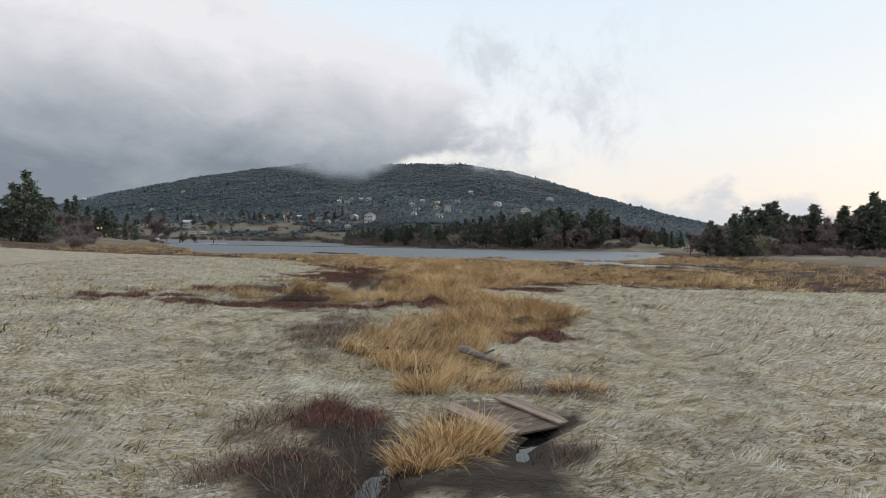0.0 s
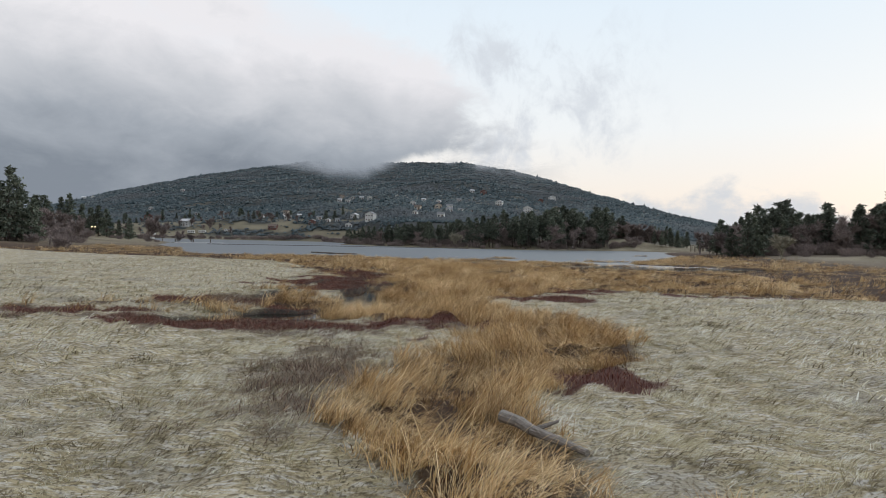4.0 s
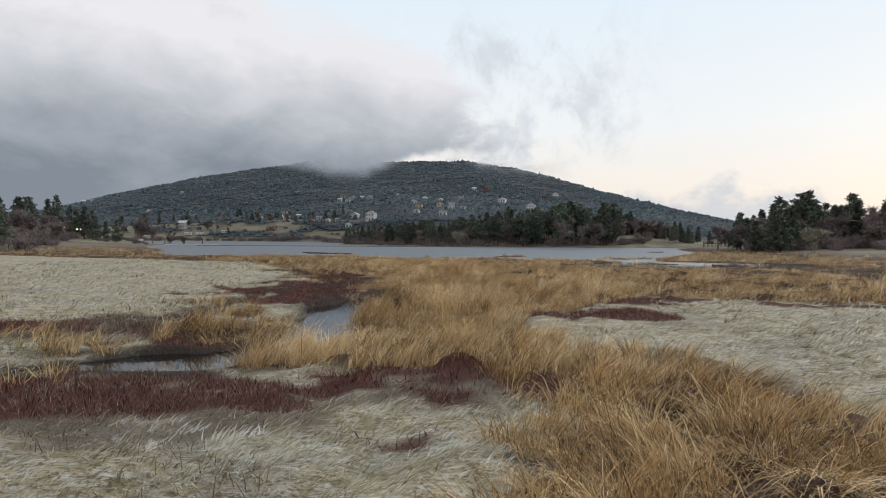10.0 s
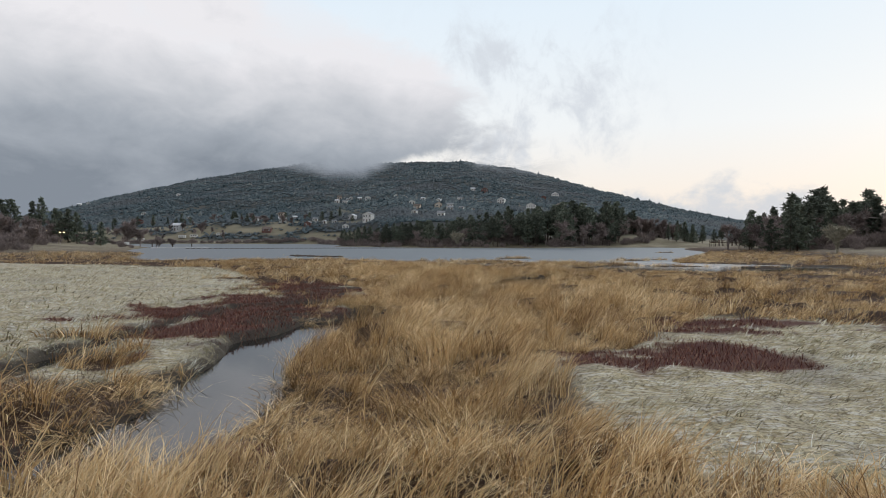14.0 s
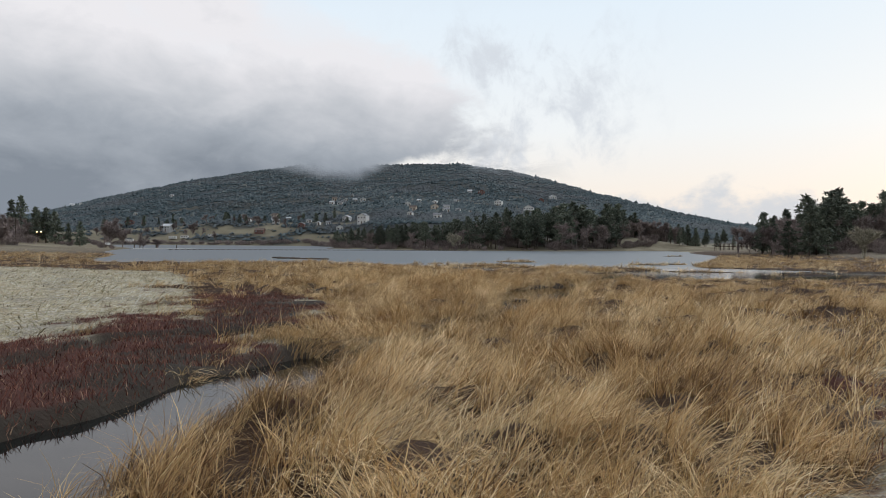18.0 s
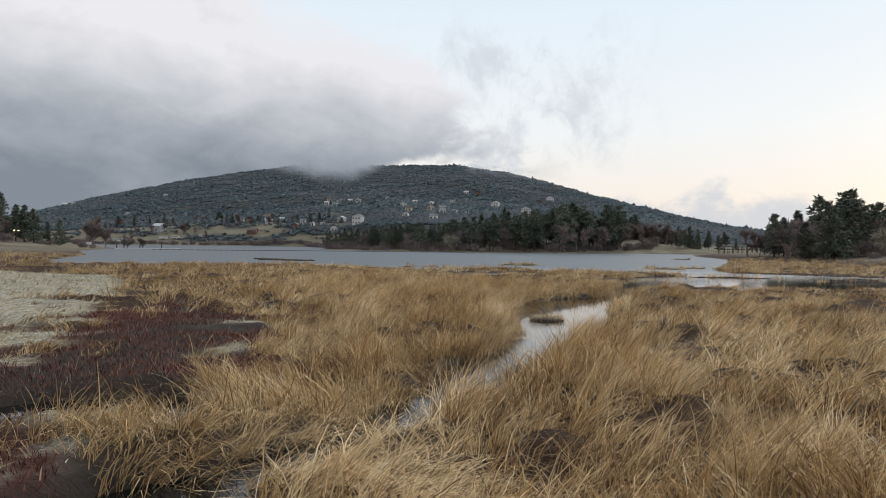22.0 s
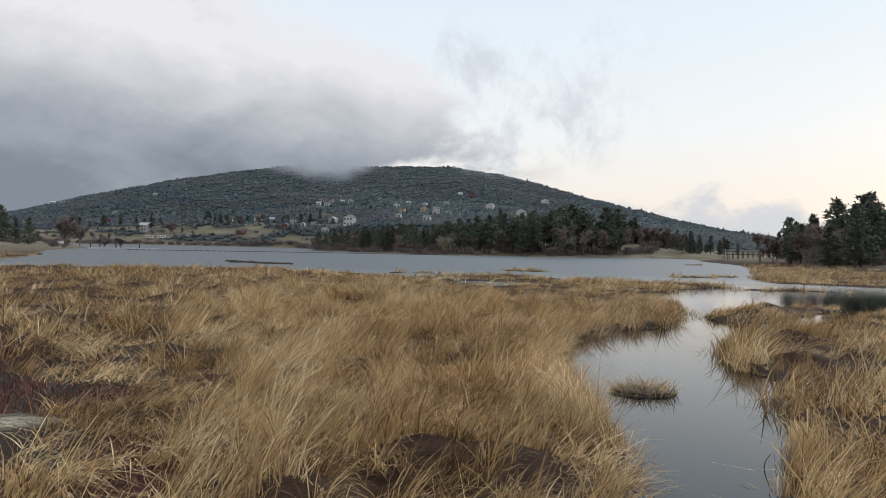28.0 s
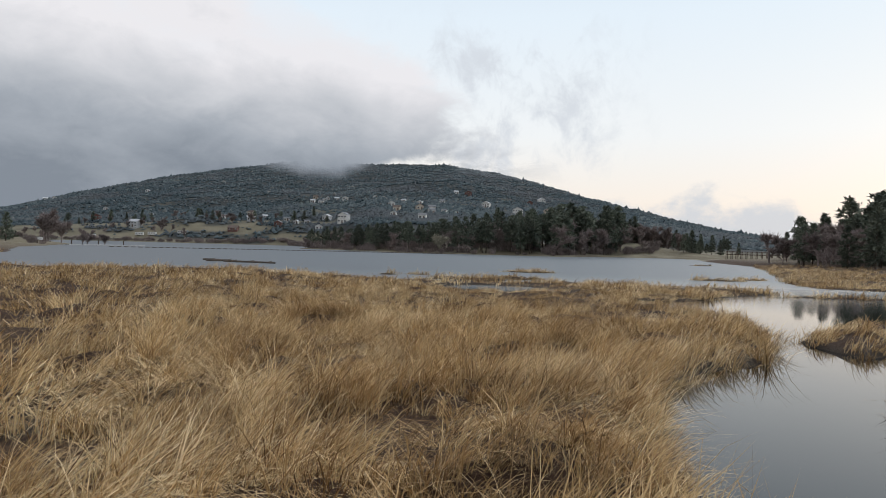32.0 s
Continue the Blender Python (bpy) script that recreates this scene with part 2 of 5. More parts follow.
ISLANDS = [(3.4, 114.2, 3.0, 2.6), (7.6, 116.8, 2.0, 1.6), (11, 133, 2.6, 1.4), (-2.7, 119.3, 0.9, 0.7), (-0.6, 120.6, 0.9, 0.7), (25.3, 123.9, 0.8, 0.7), (27.3, 123.9, 1.5, 0.9), (31.5, 127, 1.5, 0.8), (15.4, 113.8, 1.1, 0.9), (25, 102.2, 4.2, 0.9), (54.2, 194, 2.3, 1.6),
           (33, 97.5, 3.2, 0.8), (40, 103, 3.0, 0.8), (-62, 152, 4.5, 1.5)]
HOLLOWS = [(-4.3, 70.3, 1.3, 0.6), (-0.5, 71.4, 0.8, 0.35)]
POOL_FAR = (4.5, 103.5)
CREST = ([-0.9, -0.64, -0.56, -0.48, -0.37, -0.30, -0.18, -0.08, 0.03, 0.10, 0.145, 0.22, 0.26, 0.34, 0.40, 0.52, 0.8],
         [0.012, 0.026, 0.041, 0.061, 0.084, 0.096, 0.113, 0.112, 0.1145, 0.104, 0.094, 0.073, 0.063, 0.044, 0.032, 0.016, 0.010])


def water_field(x, y):
    """Positive in water, in metres from the bank."""
    wx = x + 0.55 * (fbm(x / 1.3, y / 1.3, 3) - 0.5) * np.clip(np.abs(y) / 60, 0.5, 4)
    wy = y + 0.9 * (fbm(x / 1.5, y / 1.5, 5) - 0.5) * np.clip(np.abs(y) / 60, 0.5, 6)
    f = np.maximum(line_field(wx, wy, CREEK), line_field(wx, wy, CHANNEL))
    f = np.maximum(f, np.maximum(line_field(wx, wy, SIDE_POOLS), line_field(wx, wy, DARK_POOLS)))
    f = np.maximum(f, poly_field(x + (wx - x) * 0.7, y + (wy - y) * 0.5, LAKE))
    f = np.minimum(f, -poly_field(wx, wy, ISLE))
    for cx, cy, rx, ry in ISLANDS:
        r = np.hypot((wx - cx) / rx, (wy - cy) / ry)
        f = np.minimum(f, (r - 1) * min(rx, ry))
    f = np.maximum(f, 1.0 - np.hypot((wx - POOL_FAR[0]) / 3.4, (wy - POOL_FAR[1]) / 2.8))
    return f


def reed_field(x, y):
    wx = x + 1.2 * (fbm(x / 2.2, y / 2.2, 11) - 0.5)
    wy = y + 1.6 * (fbm(x / 2.4, y / 2.4, 13) - 0.5)
    f = poly_field(wx, wy, FRONT)
    for cx, cy, rx, ry in ((0.7, 11.2, 0.5, 0.6), (0.3, 10.4, 0.4, 0.5), (-9.5, 35.4, 1.6, 0.5), (-12.5, 36, 2.6, 0.6), (-8.0, 34.0, 0.8, 0.4), (-15, 33.2, 2.0, 0.5), (-11, 33.0, 0.9, 0.35), (-6.9, 66, 1.4, 0.9), (-7.4, 59, 1.2, 0.8), (-4.9, 52.6, 0.9, 0.8), (-4.1, 50.6, 0.7, 0.7), (-4.6, 48.6, 0.6, 0.8), (-3.1, 52.8, 0.7, 0.6), (-6.1, 35.6, 0.9, 0.35), (-7.9, 31.7, 0.6, 0.35), (-9.5, 63, 1.5, 0.8), (-6.0, 69.5, 1.2, 1.0), (-9.0, 45.5, 1.3, 0.7), (-12.0, 71, 3.0, 1.2), (-8.5, 54.5, 0.9, 0.6), (-7.2, 42.0, 0.9, 0.7)):
        f = np.maximum(f, (1 - np.hypot((wx - cx) / rx, (wy - cy) / ry)) * min(rx, ry))
    return f


def red_field(x, y):
    """Strength of the dark red low plants, 0 to 1."""
    n = fbm(x / 1.6, y / 1.6, 21)
    s = np.full(np.shape(x), -1.0)
    for cx, cy, rx, ry in ((-4.3, 30.6, 5.4, 1.9), (3.3, 22.0, 1.3, 1.1), (4.3, 41.6, 2.3, 1.6), (5.8, 42.8, 1.7, 1.9), (2.9, 41.2, 1.1, 0.9), (-6.2, 46.5, 1.5, 3.0), (-6.2, 58, 3.0, 6.5), (-8.5, 50, 2.5, 3.0), (-4.6, 35.6, 2.2, 0.8),
                           (-1.1, 12.1, 0.55, 0.55), (-5.6, 31.6, 3.4, 1.3), (-1.6, 30.5, 2.2, 0.8), (-3.9, 31.3, 2.4, 0.8), (-3.2, 29.4, 2.0, 0.8), (-6.5, 29.2, 2.6, 0.9), (-1.4, 9.8, 0.8, 0.5), (-5.0, 51.5, 1.6, 2.4), (9.0, 47.9, 2.6, 0.7), (-10.5, 37.5, 2.2, 1.3), (18, 46.2, 12, 0.6), (-8.0, 66, 3.0, 4.0), (-6.5, 50.5, 2.4, 4.0), (-5.5, 50.2, 1.2, 1.6), (-14, 33, 3, 1.0)):
        s = np.maximum(s, 1.25 - np.hypot((x - cx) / rx, (y - cy) / ry))
    return smooth(s + 2.2 * (n - 0.5) + 1.0 * (fbm(x / 0.5, y / 0.5, 23, 2) - 0.5), 0.06, 0.5)


def weed_field(x, y):
    """Strength of the dead weeds beside the creek and the ditch."""
    s = np.full(np.shape(x), -1.0)
    for cx, cy, rx, ry in ((-2.6, 22.0, 1.7, 4.6), (-1.5, 12.8, 1.0, 1.0), (-15, 31.0, 6.5, 0.45), (-9.5, 31.6, 3.0, 0.5), (-8.6, 38.2, 3.4, 1.9), (-5.4, 29.0, 4.2, 2.0), (-6.5, 31.6, 4.0, 1.8), (-1.9, 9.9, 0.8, 0.7), (-2.0, 12.0, 0.8, 0.9), (-8.8, 37, 2.6, 1.6), (0.0, 30.0, 1.6, 1.6), (-0.8, 9.8, 1.0, 2.2), (2.7, 14.2, 1.2, 0.8), (-3.0, 28.8, 1.6, 1.4), (2.2, 10.8, 0.6, 1.2)):
        s = np.maximum(s, 1.2 - np.hypot((x - cx) / rx, (y - cy) / ry))
    return s + 1.3 * (fbm(x / 0.8, y / 0.8, 91) - 0.5)


def mud_field(x, y):
    """Bare black mud of the creek and the bog west of the channel."""
    s = line_field(x, y, [(a, b, c + 0.5) for a, b, c in CREEK]) / 0.4 + 0.3
    for cx, cy, rx, ry in ((-5.9, 57.5, 1.8, 6.0), (-6.4, 61.5, 2.4, 4.5), (-4.9, 63.2, 1.2, 2.0), (-6.4, 69, 2.3, 4.5), (-8.9, 40.5, 1.8, 0.9), (-5.3, 50.0, 1.2, 3.2), (-0.6, 11.2, 1.1, 1.5), (-1.0, 9.8, 1.1, 1.3), (1.4, 11.0, 1.1, 1.2), (0.8, 10.2, 1.2, 1.0), (2.1, 12.4, 0.7, 0.8), (1.0, 9.6, 1.7, 0.9), (-8.2, 38.2, 1.8, 0.6), (-6.2, 32.2, 1.6, 0.6)):
        s = np.maximum(s, 1.2 - np.hypot((x - cx) / rx, (y - cy) / ry))
    return smooth(s + 1.6 * (fbm(x / 0.6, y / 0.6, 47) - 0.5), 0.2, 0.7)


def mountain(x, y):
    u = x / np.maximum(y, 60)
    far = np.interp(u, (0.06, 0.16, 0.28, 0.45), (1500, 1200, 860, 760))
    crest = (np.interp(u, CREST[0], CREST[1]) - 0.002) * (far - 2) + 3
    y0 = 425 + 85 * smooth(-u, 0.05, 0.13)
    t = np.clip((y - y0) / (far - y0), 0, 1.6)
    s = np.where(t <= 1, 0.05 * smooth(t, 0.0, 0.045) + 0.95 * t ** 1.1, 1.0 - (t - 1) * 0.9)
    lumps = (fbm((0.8 * x + 0.6 * y) / 140, (0.8 * y - 0.6 * x) / 140, 31, 4) - 0.5) * 22 * smooth(y, 560, 800) * (1 - smooth(y / far, 0.73, 0.97)) + (fbm((0.75 * x - 0.66 * y) / 34, (0.75 * y + 0.66 * x) / 34, 37, 2) - 0.5) * 2.5 * smooth(y, 620, 900)
    return np.maximum(crest * s + lumps * np.clip(crest / 120, 0, 1), 0.2) * (y > y0)


def ground(x, y):
    """Height of the land and of the lake's bed."""
    w = water_field(x, y)
    near = 0.34 + 0.16 * (fbm(x / 3.0, y / 3.0, 41) - 0.5) + 0.34 * (fbm(x / 0.75, y / 0.75, 43, 2) - 0.5) * np.clip(30 / np.maximum(np.abs(y), 1), 0.2, 1)
    inside = smooth(reed_field(x, y), -0.3, 1.0)
    near = near - 0.14 * inside + 0.75 * inside * smooth(-w, 0.1, 1.3) * 1.2 * (fbm(x / 1.15, y / 1.15, 65, 2) - 0.45) * np.clip(60 / np.maximum(np.abs(y), 1), 0.4, 1)
    near = near - 0.30 * np.exp(-((x + 5.8) / 3.4) ** 4 - ((y - 32.2) / 1.7) ** 4)
    creek = line_field(x, y, [(a, b, c + 0.45) for a, b, c in CREEK])
    near = near - 0.25 * smooth(creek, -0.5, 0.3)
    near = np.maximum(near, WATER + 0.05 + 0.03 * fbm(x / 0.4, y / 0.4, 45, 1))
    # slopes of the shores
    left = smooth(-x - 0.36 * y, 4, 60) * 3.0 * smooth(y, 60, 190) * (1 - smooth(y, 330, 480))
    right = smooth(x - 30 - 0.16 * y, 0, 42) * 1.5 * smooth(y, 60, 160)
    right = right + 6.0 * np.exp(-((x - 165) / 42) ** 2 - ((y - 236) / 34) ** 2)
    right = right * (1 - smooth(y, 240, 330))
    pen = 1.4 * smooth(-w, 2, 22) * (y > 250) * (1 - smooth(x, 84, 98) * (1 - smooth(y, 318, 340))) + 4.8 * np.exp(-((x - 92) / 22) ** 2 - ((y - 372) / 26) ** 2)
    pen = pen + 3.5 * np.exp(-((x - 35) / 26) ** 2 - ((y - 335) / 22) ** 2)
    mound = 5.0 * np.exp(-((x + 166) / 17) ** 2 - ((y - 560) / 16) ** 2)
    z = near + left + right + pen + mountain(x, y) + mound
    z = z + smooth(np.hypot(x, y - 30), 300, 3000) * 10 * (y < 300)
    bank = smooth(w, -0.35, 0.30)
    return np.where(w > -0.35, z * (1 - bank) + bank * (WATER - 0.30 - 0.5 * smooth(w, 0.3, 6)), z)


# ---------------------------------------------------------------- materials
def material(name, build):
    m = bpy.data.materials.new(name)
    m.use_nodes = True
    g = Nodes(m.node_tree)
    out = g.n("ShaderNodeOutputMaterial")
    g.t.links.new(build(g), out.inputs["Surface"])
    return m


def principled(g, colour, rough=0.8, bump=None, strength=0.3, distance=0.02, spec=0.3, metal=0.0):
    p = g.n("ShaderNodeBsdfPrincipled")
    g.put(p.inputs["Base Color"], (*colour, 1) if isinstance(colour, tuple) and len(colour) == 3 else colour)
    g.put(p.inputs["Roughness"], rough)
    p.inputs["Specular IOR Level"].default_value = spec
    p.inputs["Metallic"].default_value = metal
    if bump is not None:
        b = g.n("ShaderNodeBump")
        b.inputs["Strength"].default_value, b.inputs["Distance"].default_value = strength, distance
        g.put(b.inputs["Height"], bump)
        g.put(p.inputs["Normal"], b.outputs[0])
    return p.outputs[0]


def attr(g, name):
    a = g.n("ShaderNodeAttribute")
    a.attribute_name = name
    return a.outputs["Fac"]


def place(g):
    return g.n("ShaderNodeNewGeometry").outputs["Position"]


def ground_mat(g):
    p = place(g)
    n1, n2, n3 = g.noise(p, 0.35, 5), g.noise(p, 2.2, 6, 0.6), g.noise(p, 14.0, 5, 0.65)
    stretch = g.n("ShaderNodeMapping")
    g.put(stretch.inputs[0], p)
    stretch.inputs["Scale"].default_value = (1.0, 3.2, 1.0)
    n4 = g.noise(stretch.outputs[0], 3.5, 6, 0.65, 0.6)
    meadow = g.mix(g.step(n2, 0.35, 0.65), (0.26, 0.215, 0.12), (0.46, 0.40, 0.26))
    meadow = g.mix(g.math("MULTIPLY", g.step(n4, 0.44, 0.66), 0.75), meadow, (0.62, 0.61, 0.57))
    meadow = g.mix(g.math("MULTIPLY", g.step(n1, 0.48, 0.68), 0.7), meadow, (0.29, 0.275, 0.235))
    meadow = g.mix(g.math("MULTIPLY", g.step(n3, 0.48, 0.62), 0.8), meadow, (0.11, 0.088, 0.055))
    # Reed litter, darkened so that its colour carries the shade between tufts.
    shaded_litter = g.mix(n3, (0.024, 0.014, 0.010), (0.085, 0.050, 0.030))
    red = g.mix(n3, (0.040, 0.017, 0.014), (0.115, 0.048, 0.035))
    mud = g.mix(n2, (0.025, 0.021, 0.018), (0.06, 0.048, 0.036))
    hill = g.mix(g.step(g.noise(p, 0.05, 5), 0.4, 0.62), (0.13, 0.11, 0.072), (0.22, 0.195, 0.135))
    hill = g.mix(g.step(g.noise(p, 0.018, 6, 0.6), 0.52, 0.62), hill, (0.10, 0.083, 0.06))
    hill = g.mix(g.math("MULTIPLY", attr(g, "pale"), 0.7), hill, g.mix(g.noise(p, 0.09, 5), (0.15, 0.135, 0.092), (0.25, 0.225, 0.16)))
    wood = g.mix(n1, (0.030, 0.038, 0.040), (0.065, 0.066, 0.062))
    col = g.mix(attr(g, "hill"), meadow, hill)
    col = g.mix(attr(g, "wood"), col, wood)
    col = g.mix(g.math("MULTIPLY", attr(g, "weed"), 0.85), col, g.mix(n3, (0.05, 0.036, 0.025), (0.19, 0.155, 0.115)))
    col = g.mix(attr(g, "reed"), col, shaded_litter)
    col = g.mix(attr(g, "red"), col, red)
    col = g.mix(attr(g, "mud"), col, mud)
    h = g.math("ADD", g.math("MULTIPLY", n4, 0.7), g.math("MULTIPLY", n3, 0.3))
    return principled(g, col, 0.9, h, 1.0, 0.10, 0.15)


def water_mat(g):
    p = place(g)
    sep = g.n("ShaderNodeSeparateXYZ")
    g.put(sep.inputs[0], p)
    ripple = g.n("ShaderNodeMapping")
    g.put(ripple.inputs[0], p)
    ripple.inputs["Scale"].default_value = (1.0, 2.4, 1.0)
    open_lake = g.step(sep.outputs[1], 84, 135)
    a = g.math("MULTIPLY", g.noise(ripple.outputs[0], 1.6, 4, 0.6, 0.4), open_lake)
    b = g.math("MULTIPLY", g.noise(p, 5.0, 3, 0.5), 0.003)
    h = g.math("ADD", a, b)
    glossy = g.n("ShaderNodeBsdfPrincipled")
    # The open lake's paler base adds bright sky reflection as colour.
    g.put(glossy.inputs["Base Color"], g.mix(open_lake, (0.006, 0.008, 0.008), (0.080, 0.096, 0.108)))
    glossy.inputs["IOR"].default_value = 1.36
    glossy.inputs["Specular IOR Level"].default_value = 0.5
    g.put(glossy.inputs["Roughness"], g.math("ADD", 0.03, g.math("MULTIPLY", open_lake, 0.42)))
    bump = g.n("ShaderNodeBump")
    bump.inputs["Strength"].default_value, bump.inputs["Distance"].default_value = 1.0, 0.012
    g.put(bump.inputs["Height"], h)
    g.put(glossy.inputs["Normal"], bump.outputs[0])
    return glossy.outputs[0]


def blade_mat(stops, rough=0.75, patch=None):
    def build(g):
        col = g.ramp(attr(g, "tone"), stops)
        if patch:
            col = g.mix(g.math("MULTIPLY", g.step(g.noise(place(g), patch[0], 4), 0.45, 0.65), patch[1]), col, patch[2])
        p = g.n("ShaderNodeBsdfPrincipled")
        g.put(p.inputs["Base Color"], col)
        p.inputs["Roughness"].default_value = rough
        p.inputs["Specular IOR Level"].default_value = 0.25
        t = g.n("ShaderNodeBsdfTranslucent")
        g.put(t.inputs[0], col)
        mix = g.n("ShaderNodeMixShader")
        mix.inputs[0].default_value = 0.08
        g.t.links.new(p.outputs[0], mix.inputs[1])
        g.t.links.new(t.outputs[0], mix.inputs[2])
        return mix.outputs[0]
    return build


def two_tone(a, b, scale, rough=0.85, bump_scale=None, strength=0.4, distance=0.02, spread=0.0):
    def build(g):
        tc = g.n("ShaderNodeTexCoord").outputs["Object"]
        n = g.noise(tc, scale, 5, 0.6)
        col = g.mix(g.step(n, 0.3, 0.7), a, b)
        if spread:
            r = g.n("ShaderNodeObjectInfo").outputs["Random"]
            hsv = g.n("ShaderNodeHueSaturation")
            g.put(hsv.inputs["Value"], g.math("ADD", 1 - spread, g.math("MULTIPLY", r, 2 * spread)))
            g.put(hsv.inputs["Color"], col)
            col = hsv.outputs[0]
        return principled(g, col, rough, g.noise(tc, bump_scale or scale * 6, 5, 0.65), strength, distance)
    return build


GROUND = material("marsh_ground", ground_mat)
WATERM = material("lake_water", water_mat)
REED = material("dry_reed", blade_mat([(0.0, (0.10, 0.052, 0.024)), (0.3, (0.38, 0.232, 0.100)), (0.65, (0.66, 0.455, 0.218)), (1.0, (0.88, 0.70, 0.43))], patch=(0.35, 0.22, (0.46, 0.36, 0.21))))
GRASS = material("frosted_grass", blade_mat([(0.0, (0.13, 0.102, 0.06)), (0.25, (0.39, 0.34, 0.205)), (0.6, (0.61, 0.572, 0.415)), (1.0, (0.785, 0.778, 0.70))], patch=(0.8, 0.5, (0.50, 0.445, 0.265))))
REDGRASS = material("red_marsh_plants", blade_mat([(0.0, (0.042, 0.016, 0.013)), (0.5, (0.125, 0.040, 0.030)), (0.85, (0.21, 0.09, 0.06)), (1.0, (0.40, 0.27, 0.18))]))
DEADSTEM = material("dead_stems", blade_mat([(0.0, (0.05, 0.03, 0.022)), (0.5, (0.15, 0.092, 0.066)), (1.0, (0.36, 0.275, 0.20))]))
NEEDLE = material("pine_needles", two_tone((0.062, 0.078, 0.060), (0.15, 0.165, 0.12), 0.8, 0.8, spread=0.35))
BARK = material("bark", two_tone((0.05, 0.04, 0.032), (0.11, 0.085, 0.065), 3.0))
TWIG = material("bare_twigs", two_tone((0.165, 0.132, 0.122), (0.30, 0.245, 0.225), 2.0, spread=0.25))
PALETWIG = material("pale_twigs", two_tone((0.26, 0.24, 0.18), (0.38, 0.35, 0.27), 2.0))
# Brush greens with the bluish haze of distance mixed into the colour.
BRUSH = material("hazy_hill_brush", lambda g: principled(g, g.mix(g.math("MULTIPLY", g.step(g.noise(place(g), 0.012, 5), 0.45, 0.65), 0.6), g.ramp(attr(g, "tone"), [(0.0, (0.030, 0.045, 0.052)), (0.55, (0.074, 0.098, 0.106)), (0.9, (0.125, 0.148, 0.148)), (1.0, (0.165, 0.162, 0.15))]), (0.10, 0.103, 0.108)), 0.9, spec=0.1))


# ---------------------------------------------------------------- mesh helpers
def mesh_object(name, verts, tris, mat, attrs=None, smooth_shade=False):
    me = bpy.data.meshes.new(name)
    verts = np.ascontiguousarray(verts, np.float32)
    tris = np.ascontiguousarray(tris, np.int32)
    k = tris.shape[1]
    me.vertices.add(len(verts))
    me.vertices.foreach_set("co", verts.ravel())
    me.loops.add(tris.size)
    me.loops.foreach_set("vertex_index", tris.ravel())
    me.polygons.add(len(tris))
    me.polygons.foreach_set("loop_start", np.arange(len(tris), dtype=np.int32) * k)
    if smooth_shade:
        me.polygons.foreach_set("use_smooth", np.ones(len(tris), bool))
    for key, value in (attrs or {}).items():
        a = me.attributes.new(key, "FLOAT", "POINT")
        a.data.foreach_set("value", np.ascontiguousarray(value, np.float32))
    me.update(calc_edges=True)
    me.materials.append(mat)
    return new(name, me)


def part(name, bm, mat, parent=None, label=""):
    me = bpy.data.meshes.new(name)
    bm.to_mesh(me)
    bm.free()
    me.materials.append(mat)
    ob = new(name, me)
    if parent is not None:
        ob.parent = parent
    return tagged(ob, label)


def blades(name, rng, x, y, z, h, w, ang, t0, t1, mat, tone, seg=3):
    """Bending tapering blades: one strip each. The slope from upright goes from t0 at the root to t1 at the tip, towards ang."""
    n = len(x)
    s = np.linspace(0, 1, seg + 1)
    th = t0[:, None] + (t1 - t0)[:, None] * ((np.arange(seg) + 0.3) / max(seg - 0.4, 1))[None]
    zero = np.zeros((n, 1))
    off = np.concatenate((zero, np.cumsum(np.sin(th), 1)), 1) * h[:, None] / seg
    up = np.concatenate((zero, np.cumsum(np.cos(th), 1)), 1) * h[:, None] / seg
    cx = x[:, None] + np.cos(ang)[:, None] * off
    cy = y[:, None] + np.sin(ang)[:, None] * off
    cz = np.maximum(z[:, None] + up, z[:, None] + 0.02 * s[None])
    turn = rng.uniform(0, 2 * np.pi, n)
    half = 0.5 * w[:, None] * (1 - 0.75 * s[None, :-1])
    sx, sy = np.cos(turn)[:, None] * half, np.sin(turn)[:, None] * half
    v = np.empty((n, 2 * seg + 1, 3), np.float32)
    v[:, 0:2 * seg:2, 0], v[:, 0:2 * seg:2, 1] = cx[:, :-1] - sx, cy[:, :-1] - sy
    v[:, 1:2 * seg:2, 0], v[:, 1:2 * seg:2, 1] = cx[:, :-1] + sx, cy[:, :-1] + sy
    v[:, 0:2 * seg:2, 2] = v[:, 1:2 * seg:2, 2] = cz[:, :-1]
    v[:, -1] = np.stack((cx[:, -1], cy[:, -1], cz[:, -1]), 1)
    t = []
    for k in range(seg - 1):
        a = 2 * k
        t += [(a, a + 1, a + 3), (a, a + 3, a + 2)]
    t.append((2 * seg - 2, 2 * seg - 1, 2 * seg))
    tris = (np.arange(n)[:, None, None] * (2 * seg + 1) + np.array(t)[None]).reshape(-1, 3)
    return mesh_object(name, v.reshape(-1, 3), tris, mat, {"tone": np.repeat(tone, 2 * seg + 1)})


